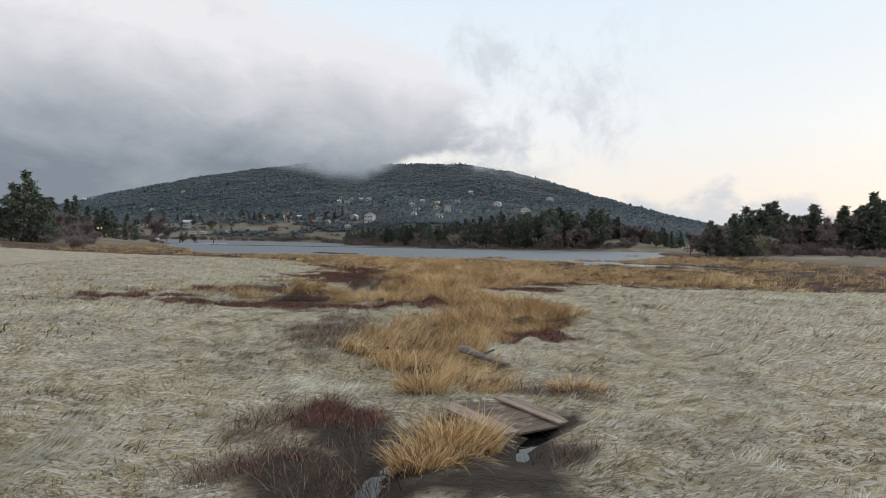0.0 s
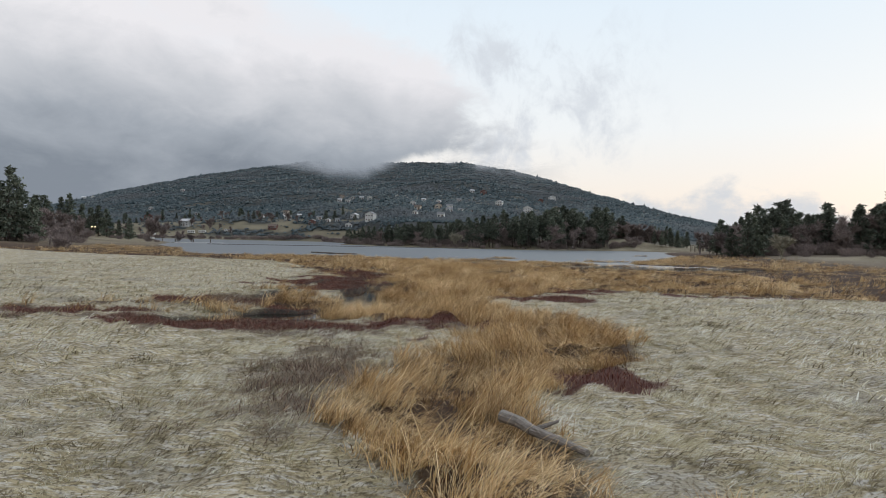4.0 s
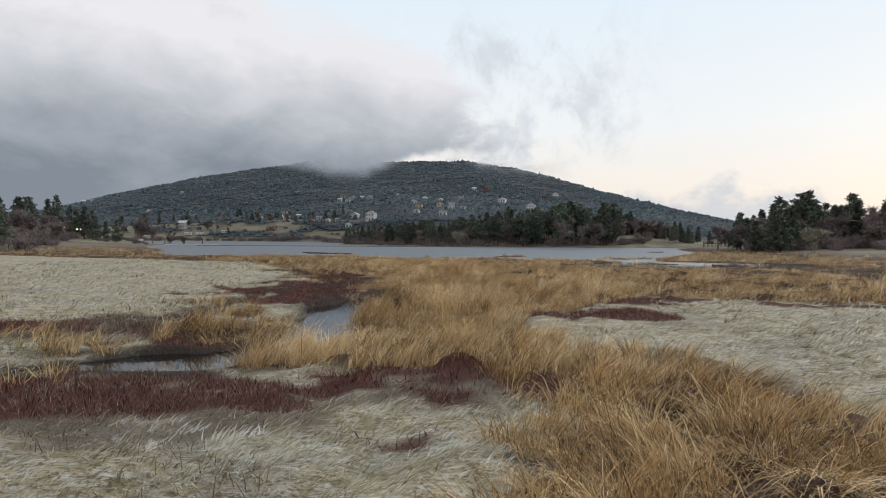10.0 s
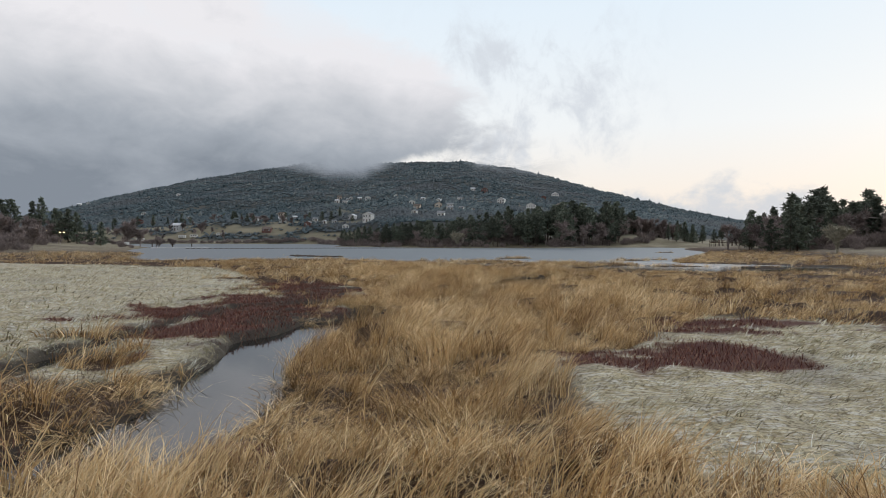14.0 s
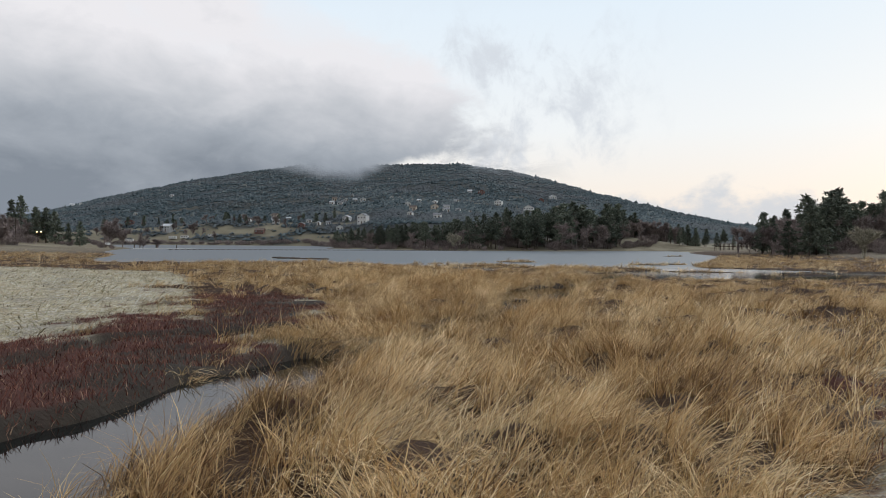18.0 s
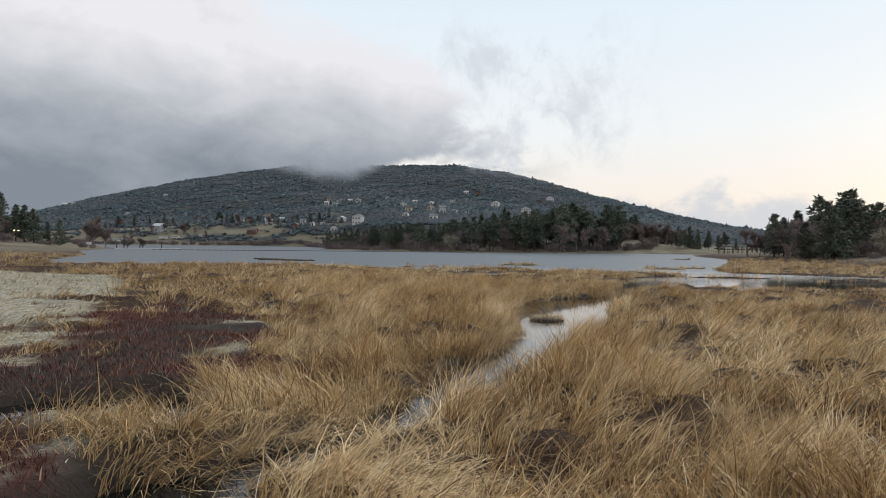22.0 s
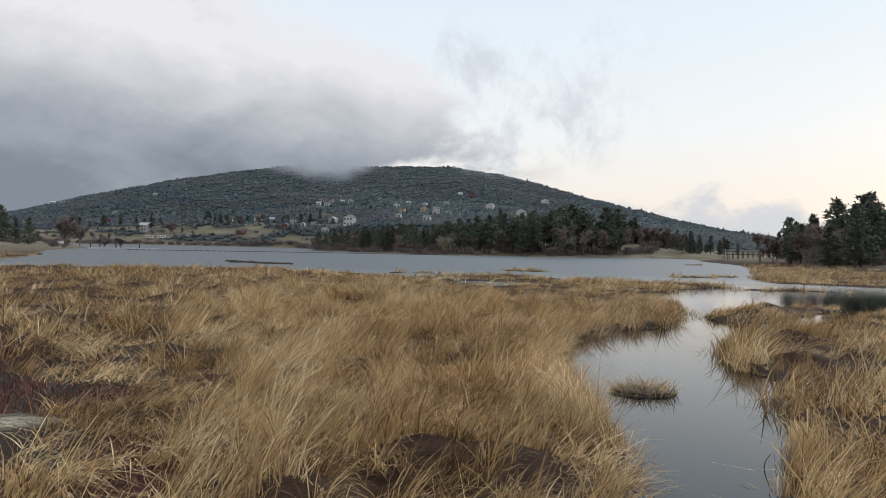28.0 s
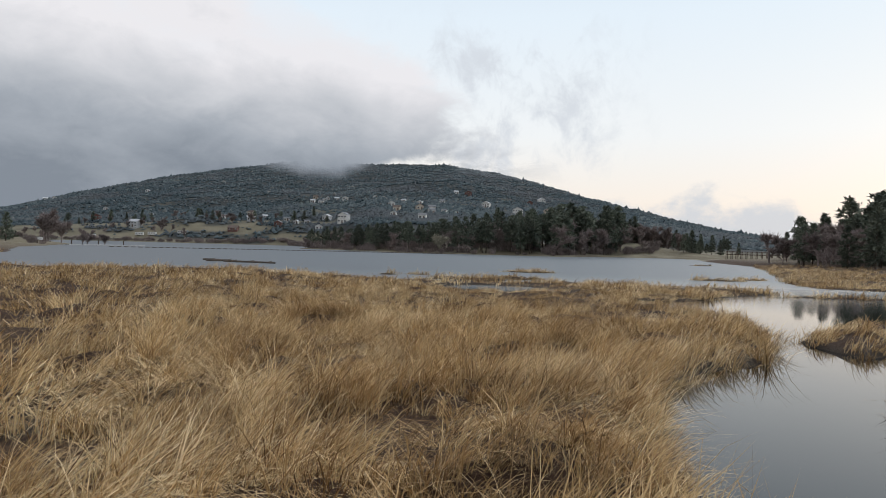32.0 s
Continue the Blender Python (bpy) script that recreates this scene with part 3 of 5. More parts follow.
# ---------------------------------------------------------------- ground and water
def build_ground():
    def steps(start, stop, first, grow):
        out, v, d = [], start, first
        while v < stop:
            out.append(v)
            v += d
            d *= grow
        return out + [stop]
    out = np.array(steps(13, 4200, 0.25, 1.072))
    xs = np.concatenate((-out[::-1], np.arange(-12.8, 12.9, 0.2), out))
    ys = np.concatenate((-np.array(steps(-1.0, 3000, 1.0, 1.35))[::-1], np.arange(1.25, 90, 0.25), steps(90, 1700, 0.3, 1.0105), [1900, 2400, 3200, 4500]))
    gx, gy = np.meshgrid(xs, ys)
    x, y = gx.ravel(), gy.ravel()
    z = ground(x, y)
    w, r = water_field(x, y), reed_field(x, y)
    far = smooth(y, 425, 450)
    u = x / np.maximum(y, 60)
    grassy = (1 - smooth(fbm(x / 40, y / 18, 51), 0.56, 0.64) * 0.85) * (1 - smooth(y, 560, 590)) * smooth(-u, 0.10, 0.13)
    grassy = np.maximum(grassy, smooth(fbm(x / 40, y / 40, 53), 0.62, 0.70) * (1 - smooth(y, 760, 860)) * smooth(y, 560, 600) * 0.35)
    pen = smooth(y, 255, 300) * (1 - far)
    shore_left = smooth(-x - 0.25 * y, 15, 50) * smooth(y, 100, 200)
    shore_right = smooth(x - 40 - 0.16 * y, 0, 25) * smooth(y, 70, 140)
    hill = np.maximum(np.maximum(far, pen), np.maximum(shore_left, shore_right) * 0.9)
    floor = np.maximum(smooth(-x - 0.40 * y, 18, 30) * smooth(y, 110, 150) * (1 - smooth(y, 300, 330)), smooth(x - 62 - 0.05 * y, 0, 14) * smooth(y, 150, 185) * (1 - smooth(y, 240, 280)))
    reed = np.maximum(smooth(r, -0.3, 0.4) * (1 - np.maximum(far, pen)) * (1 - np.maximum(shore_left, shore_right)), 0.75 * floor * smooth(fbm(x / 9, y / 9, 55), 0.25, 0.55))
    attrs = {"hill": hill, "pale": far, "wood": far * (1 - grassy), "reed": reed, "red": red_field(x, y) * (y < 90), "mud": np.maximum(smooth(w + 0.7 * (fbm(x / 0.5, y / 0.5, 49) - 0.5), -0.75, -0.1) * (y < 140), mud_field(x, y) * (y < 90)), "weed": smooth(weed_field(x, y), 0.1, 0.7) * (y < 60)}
    nx = len(xs)
    i = (np.arange(len(ys) - 1)[:, None] * nx + np.arange(nx - 1)[None]).ravel()
    quads = np.stack((i, i + 1, i + nx + 1, i + nx), 1)
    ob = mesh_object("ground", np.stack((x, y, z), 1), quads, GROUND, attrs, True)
    tagged(ob, "frosted marsh meadow rising to a brush-covered mountain", "ground", kind="structure")


build_ground()
bm = bmesh.new()
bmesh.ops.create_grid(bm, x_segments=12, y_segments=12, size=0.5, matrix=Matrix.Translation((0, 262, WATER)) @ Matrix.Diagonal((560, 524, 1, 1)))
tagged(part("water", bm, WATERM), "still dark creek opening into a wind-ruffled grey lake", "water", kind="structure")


# ---------------------------------------------------------------- reeds and grass
def scatter(rng, x0, x1, y0, y1, density):
    n = int((x1 - x0) * (y1 - y0) * density)
    return rng.uniform(x0, x1, n), rng.uniform(y0, y1, n)


def reed_bed(name, rng, areas, count, spread, width, seg, tall=1.0):
    """Reeds in tufts: areas with tufts a square metre, and count blades a tuft, combed over one way and lodged in places."""
    xs, ys = zip(*[scatter(rng, *a) for a in areas])
    x, y = np.concatenate(xs), np.concatenate(ys)
    r, w = reed_field(x, y), water_field(x, y)
    patchy = fbm(x / 2.6, y / 2.6, 63, 2)
    keep = (r > rng.uniform(-0.25, 0.15, len(x))) & (w < 0.07) & ((patchy + 0.6 * fbm(x / 0.8, y / 0.8, 61, 2) > 0.46 + rng.uniform(0, 0.16, len(x))) | (w > -0.9))
    for cx, cy, rx, ry in HOLLOWS:
        keep &= np.hypot((x - cx) / rx, (y - cy) / ry) > rng.uniform(0.75, 1.1, len(x))
    keep &= (y < 250) & ~((x - 40 - 0.16 * y > 8) & (y > 110)) & ~((-x - 0.25 * y > 34) & (y > 110))
    keep &= red_field(x, y) < rng.uniform(0.2, 1.05, len(x))
    x, y, r, patchy = x[keep], y[keep], r[keep], patchy[keep]
    n = len(x)
    lump = fbm(x / 1.1, y / 1.1, 65, 2)
    size = tall * (0.62 + 0.16 * smooth(r, -0.1, 1.2) + 0.85 * (lump - 0.45)) * rng.uniform(0.65, 1.25, n)
    # shorter growth on the wet margins of the pools
    size = size * (1 - 0.5 * np.exp(-((x - 4.5) / 4.5) ** 4 - ((y - 97) / 6.5) ** 4)) * (1 - 0.4 * smooth(x, 11, 14) * smooth(y, 64, 72) * (1 - smooth(y, 86, 90)))
    flow = -0.5 + 6.0 * (fbm(x / 2.8, y / 2.8, 67, 2) - 0.5) + rng.normal(0, 0.5, n)
    flat = smooth(fbm(x / 1.5, y / 1.5, 71, 2), 0.52, 0.64)
    lean = np.abs(rng.normal(0.28, 0.2, n)) + 0.6 * flat
    droop = rng.uniform(0.8, 2.1, n)
    # Low tufts get darker tones: the shade of hollows is in the colour.
    shade = np.clip(rng.normal(0.52, 0.20, n) + 0.8 * (lump - 0.5) + 0.5 * (patchy - 0.5), 0.06, 0.95)
    z = np.maximum(ground(x, y), WATER - 0.12) - 0.05
    x, y, z, size, flow, lean, droop, shade = (np.repeat(a, count) for a in (x, y, z, size, flow, lean, droop, shade))
    n = len(x)
    ox, oy = rng.normal(0, spread, n), rng.normal(0, spread, n)
    stray = rng.random(n) < 0.16
    ang = np.where(stray, rng.uniform(0, 6.283, n), flow + rng.normal(0, 0.5, n) + 0.5 * ox / spread)
    h = np.clip(size * rng.uniform(0.45, 1.2, n), 0.12, 1.3)
    t0 = np.clip(lean + rng.normal(0, 0.16, n), 0, 1.35)
    t1 = np.clip(t0 + np.where(stray, rng.uniform(0.4, 1.8, n), droop * rng.uniform(0.6, 1.25, n)), 0.1, 2.5)
    tone = np.clip(shade + rng.normal(0, 0.17, n), 0, 1)
    # Short dark old stems, which also colour in the bed's shaded inside.
    old = rng.random(n) < 0.2
    tone = np.where(old, rng.uniform(0, 0.2, n), tone)
    ob = blades(name, rng, x + ox, y + oy, z, np.where(old, h * 0.7, h), width * rng.uniform(0.6, 1.5, n), ang, t0, t1, REED, tone, seg)
    return tagged(ob, "dry tan reeds leaning in clumps over marsh ground", "reeds", kind="stuff")


rng = np.random.default_rng(7)
reed_bed("reed_bed", rng, [(-4.5, 5, 8, 84, 18)], 30, 0.085, 0.0115, 3)
reed_bed("reed_bed_borders", rng, [(-9, -4.5, 28, 84, 10), (5, 9, 22, 84, 10), (9, 18.5, 60, 78, 9)], 22, 0.11, 0.016, 3)
reed_bed("reed_bed_shore", rng, [(9, 18.5, 78, 100, 10), (-9, 9, 84, 100, 8)], 20, 0.12, 0.016, 3, 0.74)
reed_bed("reed_bed_sides", rng, [(9, 26, 30, 60, 5), (18.5, 30, 60, 100, 5), (-26, -9, 30, 98, 3)], 16, 0.17, 0.024, 3, 0.85)
reed_bed("reed_bed_far", rng, [(-75, -26, 50, 160, 0.9), (-26, 9, 98, 135, 3.2), (9, 34, 98, 135, 5), (34, 62, 96, 200, 1.6), (26, 62, 40, 100, 1.0), (62, 95, 40, 200, 0.6)], 12, 0.25, 0.038, 2, 0.8)


def meadow(name, rng, areas, length, width):
    xs, ys = zip(*[scatter(rng, *a) for a in areas])
    x, y = np.concatenate(xs), np.concatenate(ys)
    keep = (reed_field(x, y) < 0.15) & (water_field(x, y) < -0.1) & (fbm(x / 0.45, y / 0.45, 81, 2) > rng.uniform(0.30, 0.62, len(x)))
    keep &= (red_field(x, y) < rng.uniform(0.1, 0.6, len(x))) & (mud_field(x, y) < rng.uniform(0.1, 0.6, len(x))) & (weed_field(x, y) < rng.uniform(0.2, 1.3, len(x)))
    x, y = x[keep], y[keep]
    n = len(x)
    lump = fbm(x / 0.7, y / 0.7, 83, 2)
    h = length * rng.uniform(0.6, 1.4, n) * (0.6 + 0.9 * lump)
    ang = -0.3 + 4.0 * (fbm(x / 1.6, y / 1.6, 85, 2) - 0.5) + rng.normal(0, 0.5, n)
    t0 = np.clip(rng.normal(0.8, 0.3, n), 0.1, 1.4)
    t1 = np.clip(rng.normal(1.7, 0.3, n), 0.8, 2.3)
    tone = np.clip(rng.normal(0.48, 0.20, n) + 1.0 * (fbm(x / 2.0, y / 1.0, 87, 2) - 0.5) + 1.0 * (fbm(x / 0.5, y / 0.35, 89, 2) - 0.5) + 1.3 * (fbm(x / 0.22, y / 0.15, 90, 1) - 0.5), 0, 1)
    ob = blades(name, rng, x, y, ground(x, y) - 0.01, h, width * rng.uniform(0.7, 1.3, n), ang, t0, t1, GRASS, tone, 3)
    return tagged(ob, "short frosted pale meadow grass matted flat", "grass", kind="stuff")


meadow("meadow_grass", rng, [(-7, 8, 5, 30, 480), (-11, 10, 30, 46, 260), (-11, -2, 46, 64, 200)], 0.17, 0.0125)
meadow("meadow_grass_sides", rng, [(-26, -8, 12, 46, 50), (8, 30, 12, 50, 50), (-36, -5, 46, 95, 24)], 0.26, 0.034)


def red_plants(rng):
    x, y = scatter(rng, -16, 10, 10, 70, 190)
    keep = (red_field(x, y) > rng.uniform(0.2, 0.9, len(x))) & (water_field(x, y) < 0)
    x, y = x[keep], y[keep]
    n = len(x)
    h = rng.uniform(0.06, 0.22, n)
    ob = blades("red_marsh_plants", rng, x, y, ground(x, y) - 0.01, h, rng.uniform(0.01, 0.02, n), rng.uniform(0, 6.3, n), rng.uniform(0, 0.6, n), rng.uniform(0.5, 1.8, n), REDGRASS, rng.uniform(0, 1, n), 2)
    tagged(ob, "low dark red marsh plants on wet mud", "marsh plants", kind="stuff")


red_plants(rng)


def dead_stems(rng):
    x, y = scatter(rng, -16, 8, 6, 48, 330)
    s = weed_field(x, y)
    keep = (s > rng.uniform(0.2, 1.0, len(x))) & (water_field(x, y) < 0)
    x, y = x[keep], y[keep]
    n = len(x)
    h = rng.uniform(0.12, 0.5, n) * (0.6 + 0.7 * fbm(x / 0.9, y / 0.9, 93)) * np.where((y > 27) & (y < 36) & (x > -9), 0.4, 1.0)
    ob = blades("dead_stems", rng, x, y, ground(x, y) - 0.02, h, rng.uniform(0.005, 0.012, n), rng.uniform(0, 6.28, n), rng.uniform(0, 1.0, n), rng.uniform(0.4, 1.9, n), DEADSTEM, rng.uniform(0, 1, n), 2)
    tagged(ob, "thin grey brown dead weed stems beside the creek", "weeds", kind="stuff")


dead_stems(rng)


# ---------------------------------------------------------------- solid helpers
def add_box(bm, sx, sy, sz, m, bevel=0.0):
    r = bmesh.ops.create_cube(bm, size=1.0, matrix=m @ Matrix.Diagonal((sx, sy, sz, 1)))
    if bevel:
        edges = list({e for v in r["verts"] for e in v.link_edges})
        bmesh.ops.bevel(bm, geom=edges, offset=bevel, segments=1, affect="EDGES")


def add_tube(bm, p, q, r0, r1, sides=8, caps=True):
    p, q = Vector(p), Vector(q)
    d = q - p
    m = Matrix.Translation((p + q) / 2) @ d.to_track_quat("Z", "Y").to_matrix().to_4x4()
    bmesh.ops.create_cone(bm, cap_ends=caps, segments=sides, radius1=r0, radius2=r1, depth=d.length, matrix=m)


def box_part(name, size, at, mat, parent, label="", bevel=0.0, turn=(0, 0, 0)):
    bm = bmesh.new()
    add_box(bm, *size, pose(*at, *turn), bevel)
    return part(name, bm, mat, parent, label)


def land(x, y):
    return float(ground(np.array([float(x)]), np.array([float(y)]))[0])


# ---------------------------------------------------------------- footbridge over the creek
def wood_mat(dark, light):
    def build(g):
        tc = g.n("ShaderNodeTexCoord").outputs["Object"]
        mp = g.n("ShaderNodeMapping")
        g.put(mp.inputs[0], tc)
        mp.inputs["Scale"].default_value = (2.0, 26.0, 26.0)
        grain = g.noise(mp.outputs[0], 2.0, 6, 0.65, 0.4)
        blot = g.noise(tc, 3.0, 4, 0.6)
        col = g.mix(g.step(grain, 0.3, 0.7), dark, light)
        col = g.mix(g.math("MULTIPLY", g.step(blot, 0.5, 0.7), 0.5), col, (0.30, 0.28, 0.25))
        r = g.n("ShaderNodeObjectInfo").outputs["Random"]
        hsv = g.n("ShaderNodeHueSaturation")
        g.put(hsv.inputs["Value"], g.math("ADD", 0.75, g.math("MULTIPLY", r, 0.5)))
        g.put(hsv.inputs["Color"], col)
        return principled(g, hsv.outputs[0], 0.8, grain, 0.6, 0.004)
    return build


DECK = material("weathered_deck_wood", wood_mat((0.075, 0.052, 0.038), (0.16, 0.115, 0.085)))
BOARD = material("weathered_board_wood", wood_mat((0.15, 0.112, 0.085), (0.30, 0.235, 0.185)))
LOG = material("grey_log", wood_mat((0.10, 0.085, 0.07), (0.34, 0.31, 0.28)))


def footbridge():
    root = new("footbridge")
    turn = math.degrees(math.atan2(-0.82, 0.57))
    root.matrix_world = pose(1.50, 13.02, 0.25, 0, 3.0, turn)
    tagged(root, "weathered wooden plank footbridge on logs across the creek", "footbridge")
    for k, y in enumerate((-0.60, 0.58)):
        bm = bmesh.new()
        add_tube(bm, (-0.95, y, -0.17), (0.97, y - 0.02, -0.15), 0.125, 0.115, 14)
        bmesh.ops.bevel(bm, geom=[e for e in bm.edges if abs(abs(e.verts[0].co.x) - abs(e.verts[1].co.x)) < 0.02], offset=0.015, segments=1, affect="EDGES")
        part("log", bm, LOG, root, "round grey log beam")
    r = random.Random(4)
    for k in range(9):
        x = -0.76 + 0.19 * k
        box_part("deck_plank", (0.178, 1.30, 0.038), (x, r.uniform(-0.015, 0.015), 0.0 + r.uniform(-0.004, 0.004)), DECK, root, "", 0.006, (0, r.uniform(-1.5, 1.5), r.uniform(-0.8, 0.8)))
    for y, rise in ((-0.58, 0.046), (0.60, 0.046)):
        for dy, cut in ((-0.105, 0.0), (0.075, 0.06)):
            box_part("edge_board", (1.72 - cut, 0.172, 0.042), (cut / 2, y + dy, rise), BOARD, root, "paler worn edge board", 0.007, (r.uniform(-1, 1), 0, r.uniform(-0.6, 0.6)))


footbridge()


def tussock(x, y, z, r, tall, count, seed, label, group):
    """A hummock of reeds."""
    g = np.random.default_rng(seed)
    root = new("reed_tussock")
    root.matrix_world = pose(x, y, z)
    bm = bmesh.new()
    bmesh.ops.create_icosphere(bm, subdivisions=3, radius=1.0)
    for v in bm.verts:
        k = 1 + 0.35 * noise.noise(v.co * 2.3 + Vector((seed, 0, 0)))
        v.co = Vector((v.co.x * r * k, v.co.y * r * 0.7 * k, v.co.z * 0.10 * k))
    part("hummock", bm, MUDM, root)
    a, d = g.uniform(0, 6.28, count), np.sqrt(g.uniform(0, 1, count)) * r * 1.05
    px, py = d * np.cos(a), 0.7 * d * np.sin(a)
    ob = blades("reed_crown", g, px, py, 0.05 - 0.1 * (d / r) ** 2, tall * g.uniform(0.35, 1.2, count), g.uniform(0.01, 0.02, count), a + g.normal(0, 0.8, count), g.uniform(0, 0.7, count), g.uniform(0.8, 2.0, count), REED, g.uniform(0.05, 1.0, count), 3)
    ob.parent = root
    tagged(root, label, "tussock", group)


MUDM = material("wet_mud", two_tone((0.03, 0.024, 0.018), (0.08, 0.06, 0.04), 6.0, 0.6))
for x, y, r, k in ((3.85, 67.7, 0.55, 3), (10.2, 84.6, 0.4, 5)):
    tussock(x, y, WATER, r, 0.35, 420, k, "small tussock of bent dry reeds standing in still water", "tussocks in the channel")
for x, y, r, h, k in ((0.85, 11.45, 0.45, 0.62, 11), (0.5, 10.85, 0.42, 0.68, 12), (0.2, 10.2, 0.32, 0.5, 13), (3.0, 14.6, 0.5, 0.40, 15), (0.2, 14.2, 0.5, 0.6, 16)):
    tussock(x, y, land(x, y), r, h, 620, k, "bright straw-coloured reed clump beside the footbridge", "reed clumps by the footbridge")


# ---------------------------------------------------------------- trees
def spray(v, t, centre, out, size, rnd, count):
    """A tuft of needle-like triangles round a point."""
    for _ in range(count):
        d = Vector((rnd.gauss(0, 1), rnd.gauss(0, 1), rnd.gauss(0, 0.7))).normalized()
        d = (d + out * 0.9).normalized()
        side = d.cross(Vector((rnd.gauss(0, 1), rnd.gauss(0, 1), rnd.gauss(0, 1)))).normalized()
        base = centre + Vector((rnd.gauss(0, 1), rnd.gauss(0, 1), rnd.gauss(0, 1))) * size * 0.3
        w = size * rnd.uniform(0.22, 0.42)
        k = len(v)
        v += [base - side * w, base + side * w, base + d * size * rnd.uniform(0.8, 1.4)]
        t.append((k, k + 1, k + 2))


def conifer(h, width, bare, seed, taper):
    """A pine of height h: trunk with limbs, and a crown of needle tufts. bare: share of the trunk without limbs."""
    rnd = random.Random(seed)
    root = new("pine_tree")
    bm = bmesh.new()
    lean = Vector((rnd.uniform(-0.02, 0.02), rnd.uniform(-0.02, 0.02), 1))
    pts = [lean * (h * k / 5) + Vector((rnd.uniform(-0.05, 0.05), rnd.uniform(-0.05, 0.05), 0)) * h * 0.1 for k in range(6)]
    pts[0] = Vector((0, 0, -0.6))
    r0 = h * 0.018
    for k in range(5):
        add_tube(bm, pts[k], pts[k + 1], r0 * (1 - k / 5.3), r0 * (1 - (k + 1) / 5.3), 6, False)
    v, t = [], []
    levels = int(9 + h * 0.75)
    for k in range(levels):
        f = bare + (1 - bare) * (k + rnd.uniform(0, 0.8)) / levels
        f = min(f, 0.985)
        z = f * h
        q = (f - bare) / (1 - bare)
        reach = width * h * ((1 - q) ** taper * 0.95 + 0.05) * (0.65 if q < 0.08 else 1.0)
        for a in range(rnd.randint(4, 6)):
            ang = rnd.uniform(0, 6.283)
            ln = reach * rnd.uniform(0.45, 1.2)
            slope = rnd.uniform(-0.28, 0.25) + 0.35 * q
            out = Vector((math.cos(ang), math.sin(ang), slope)).normalized()
            base = lean * z
            tip = base + out * ln
            add_tube(bm, base, tip, r0 * 0.22, r0 * 0.06, 3, False)
            for s in range(max(2, int(ln / 0.55))):
                c = base + out * ln * (0.3 + 0.75 * (s + rnd.uniform(0, 0.8)) / max(2, int(ln / 0.55)))
                spray(v, t, c + Vector((0, 0, rnd.uniform(-0.15, 0.2))), out, 0.36 + 0.024 * h, rnd, 6)
    spray(v, t, lean * h * 0.985, Vector((0, 0, 1)), 0.03 * h, rnd, 6)
    part("trunk", bm, BARK, root)
    crown = mesh_object("crown", np.array([tuple(p) for p in v]), np.array(t), NEEDLE)
    crown.parent = root
    return root


HEIGHT = {}


def bare_tree(h, spread, seed, mat, trunks=1, twigs=3):
    """A leafless tree: forking limbs and a haze of twigs."""
    rnd = random.Random(seed)
    root = new("bare_tree")
    limbs = bmesh.new()
    v, t = [], []

    def twig(p, d, ln, r):
        side = d.cross(Vector((rnd.gauss(0, 1), rnd.gauss(0, 1), rnd.gauss(0, 1)))).normalized() * r
        k = len(v)
        v.extend((p - side, p + side, p + d * ln))
        t.append((k, k + 1, k + 2))

    def grow(p, d, ln, r, depth):
        q = p + d * ln
        add_tube(limbs, p, q, r, r * 0.68, 5 if depth > 3 else 3, False)
        for _ in range(rnd.choice((2, 3, 3)) if depth else 0):
            nd = (d + Vector((rnd.gauss(0, 1), rnd.gauss(0, 1), rnd.gauss(0.45, 0.6))) * spread).normalized()
            grow(p + d * ln * rnd.uniform(0.35, 1.0), nd, ln * rnd.uniform(0.62, 0.82), r * 0.62, depth - 1)
        if depth <= 3:
            for _ in range(twigs * (4 if depth < 3 else 6)):
                nd = (d + Vector((rnd.gauss(0, 1), rnd.gauss(0, 1), rnd.gauss(0.2, 0.7)))).normalized()
                twig(p + d * ln * rnd.uniform(0.2, 1), nd, h * rnd.uniform(0.06, 0.15), 0.02 + 0.006 * h)

    for k in range(trunks):
        a = rnd.uniform(0, 6.28)
        d = Vector((math.cos(a) * 0.22 * (trunks > 1), math.sin(a) * 0.22 * (trunks > 1), 1)).normalized()
        grow(Vector((0, 0, -0.3)), d, h * 0.24, h * 0.02 / math.sqrt(trunks), 4)
    part("trunk", limbs, mat, root)
    tw = mesh_object("crown", np.array([tuple(p) for p in v]), np.array(t), mat)
    tw.parent = root
    HEIGHT[root] = max(p.z for p in v)
    return root


def shrub(h, seed, mat):
    """A leafless bush of many stems from the ground."""
    rnd = random.Random(seed)
    root = new("bare_shrub")
    v, t = [], []
    bm = bmesh.new()
    for _ in range(46):
        a, s = rnd.uniform(0, 6.28), rnd.uniform(0.1, 0.8)
        p = Vector((rnd.gauss(0, 0.35) * h, rnd.gauss(0, 0.3) * h, -0.1))
        d = Vector((math.cos(a) * s, math.sin(a) * s, 1)).normalized()
        ln = h * rnd.uniform(0.6, 1.05)
        add_tube(bm, p, p + d * ln, 0.018 * h, 0.006 * h, 3, False)
        for _ in range(30):
            c = p + d * ln * rnd.uniform(0.25, 1)
            nd = (d + Vector((rnd.gauss(0, 0.8), rnd.gauss(0, 0.8), rnd.gauss(0, 0.5)))).normalized()
            side = nd.cross(Vector((rnd.gauss(0, 1), rnd.gauss(0, 1), 0.3))).normalized() * 0.02 * h
            k = len(v)
            v.extend((c - side, c + side, c + nd * h * rnd.uniform(0.12, 0.3)))
            t.append((k, k + 1, k + 2))
    part("frame", bm, mat, root)
    mesh_object("crown", np.array([tuple(p) for p in v]), np.array(t), mat).parent = root
    return root


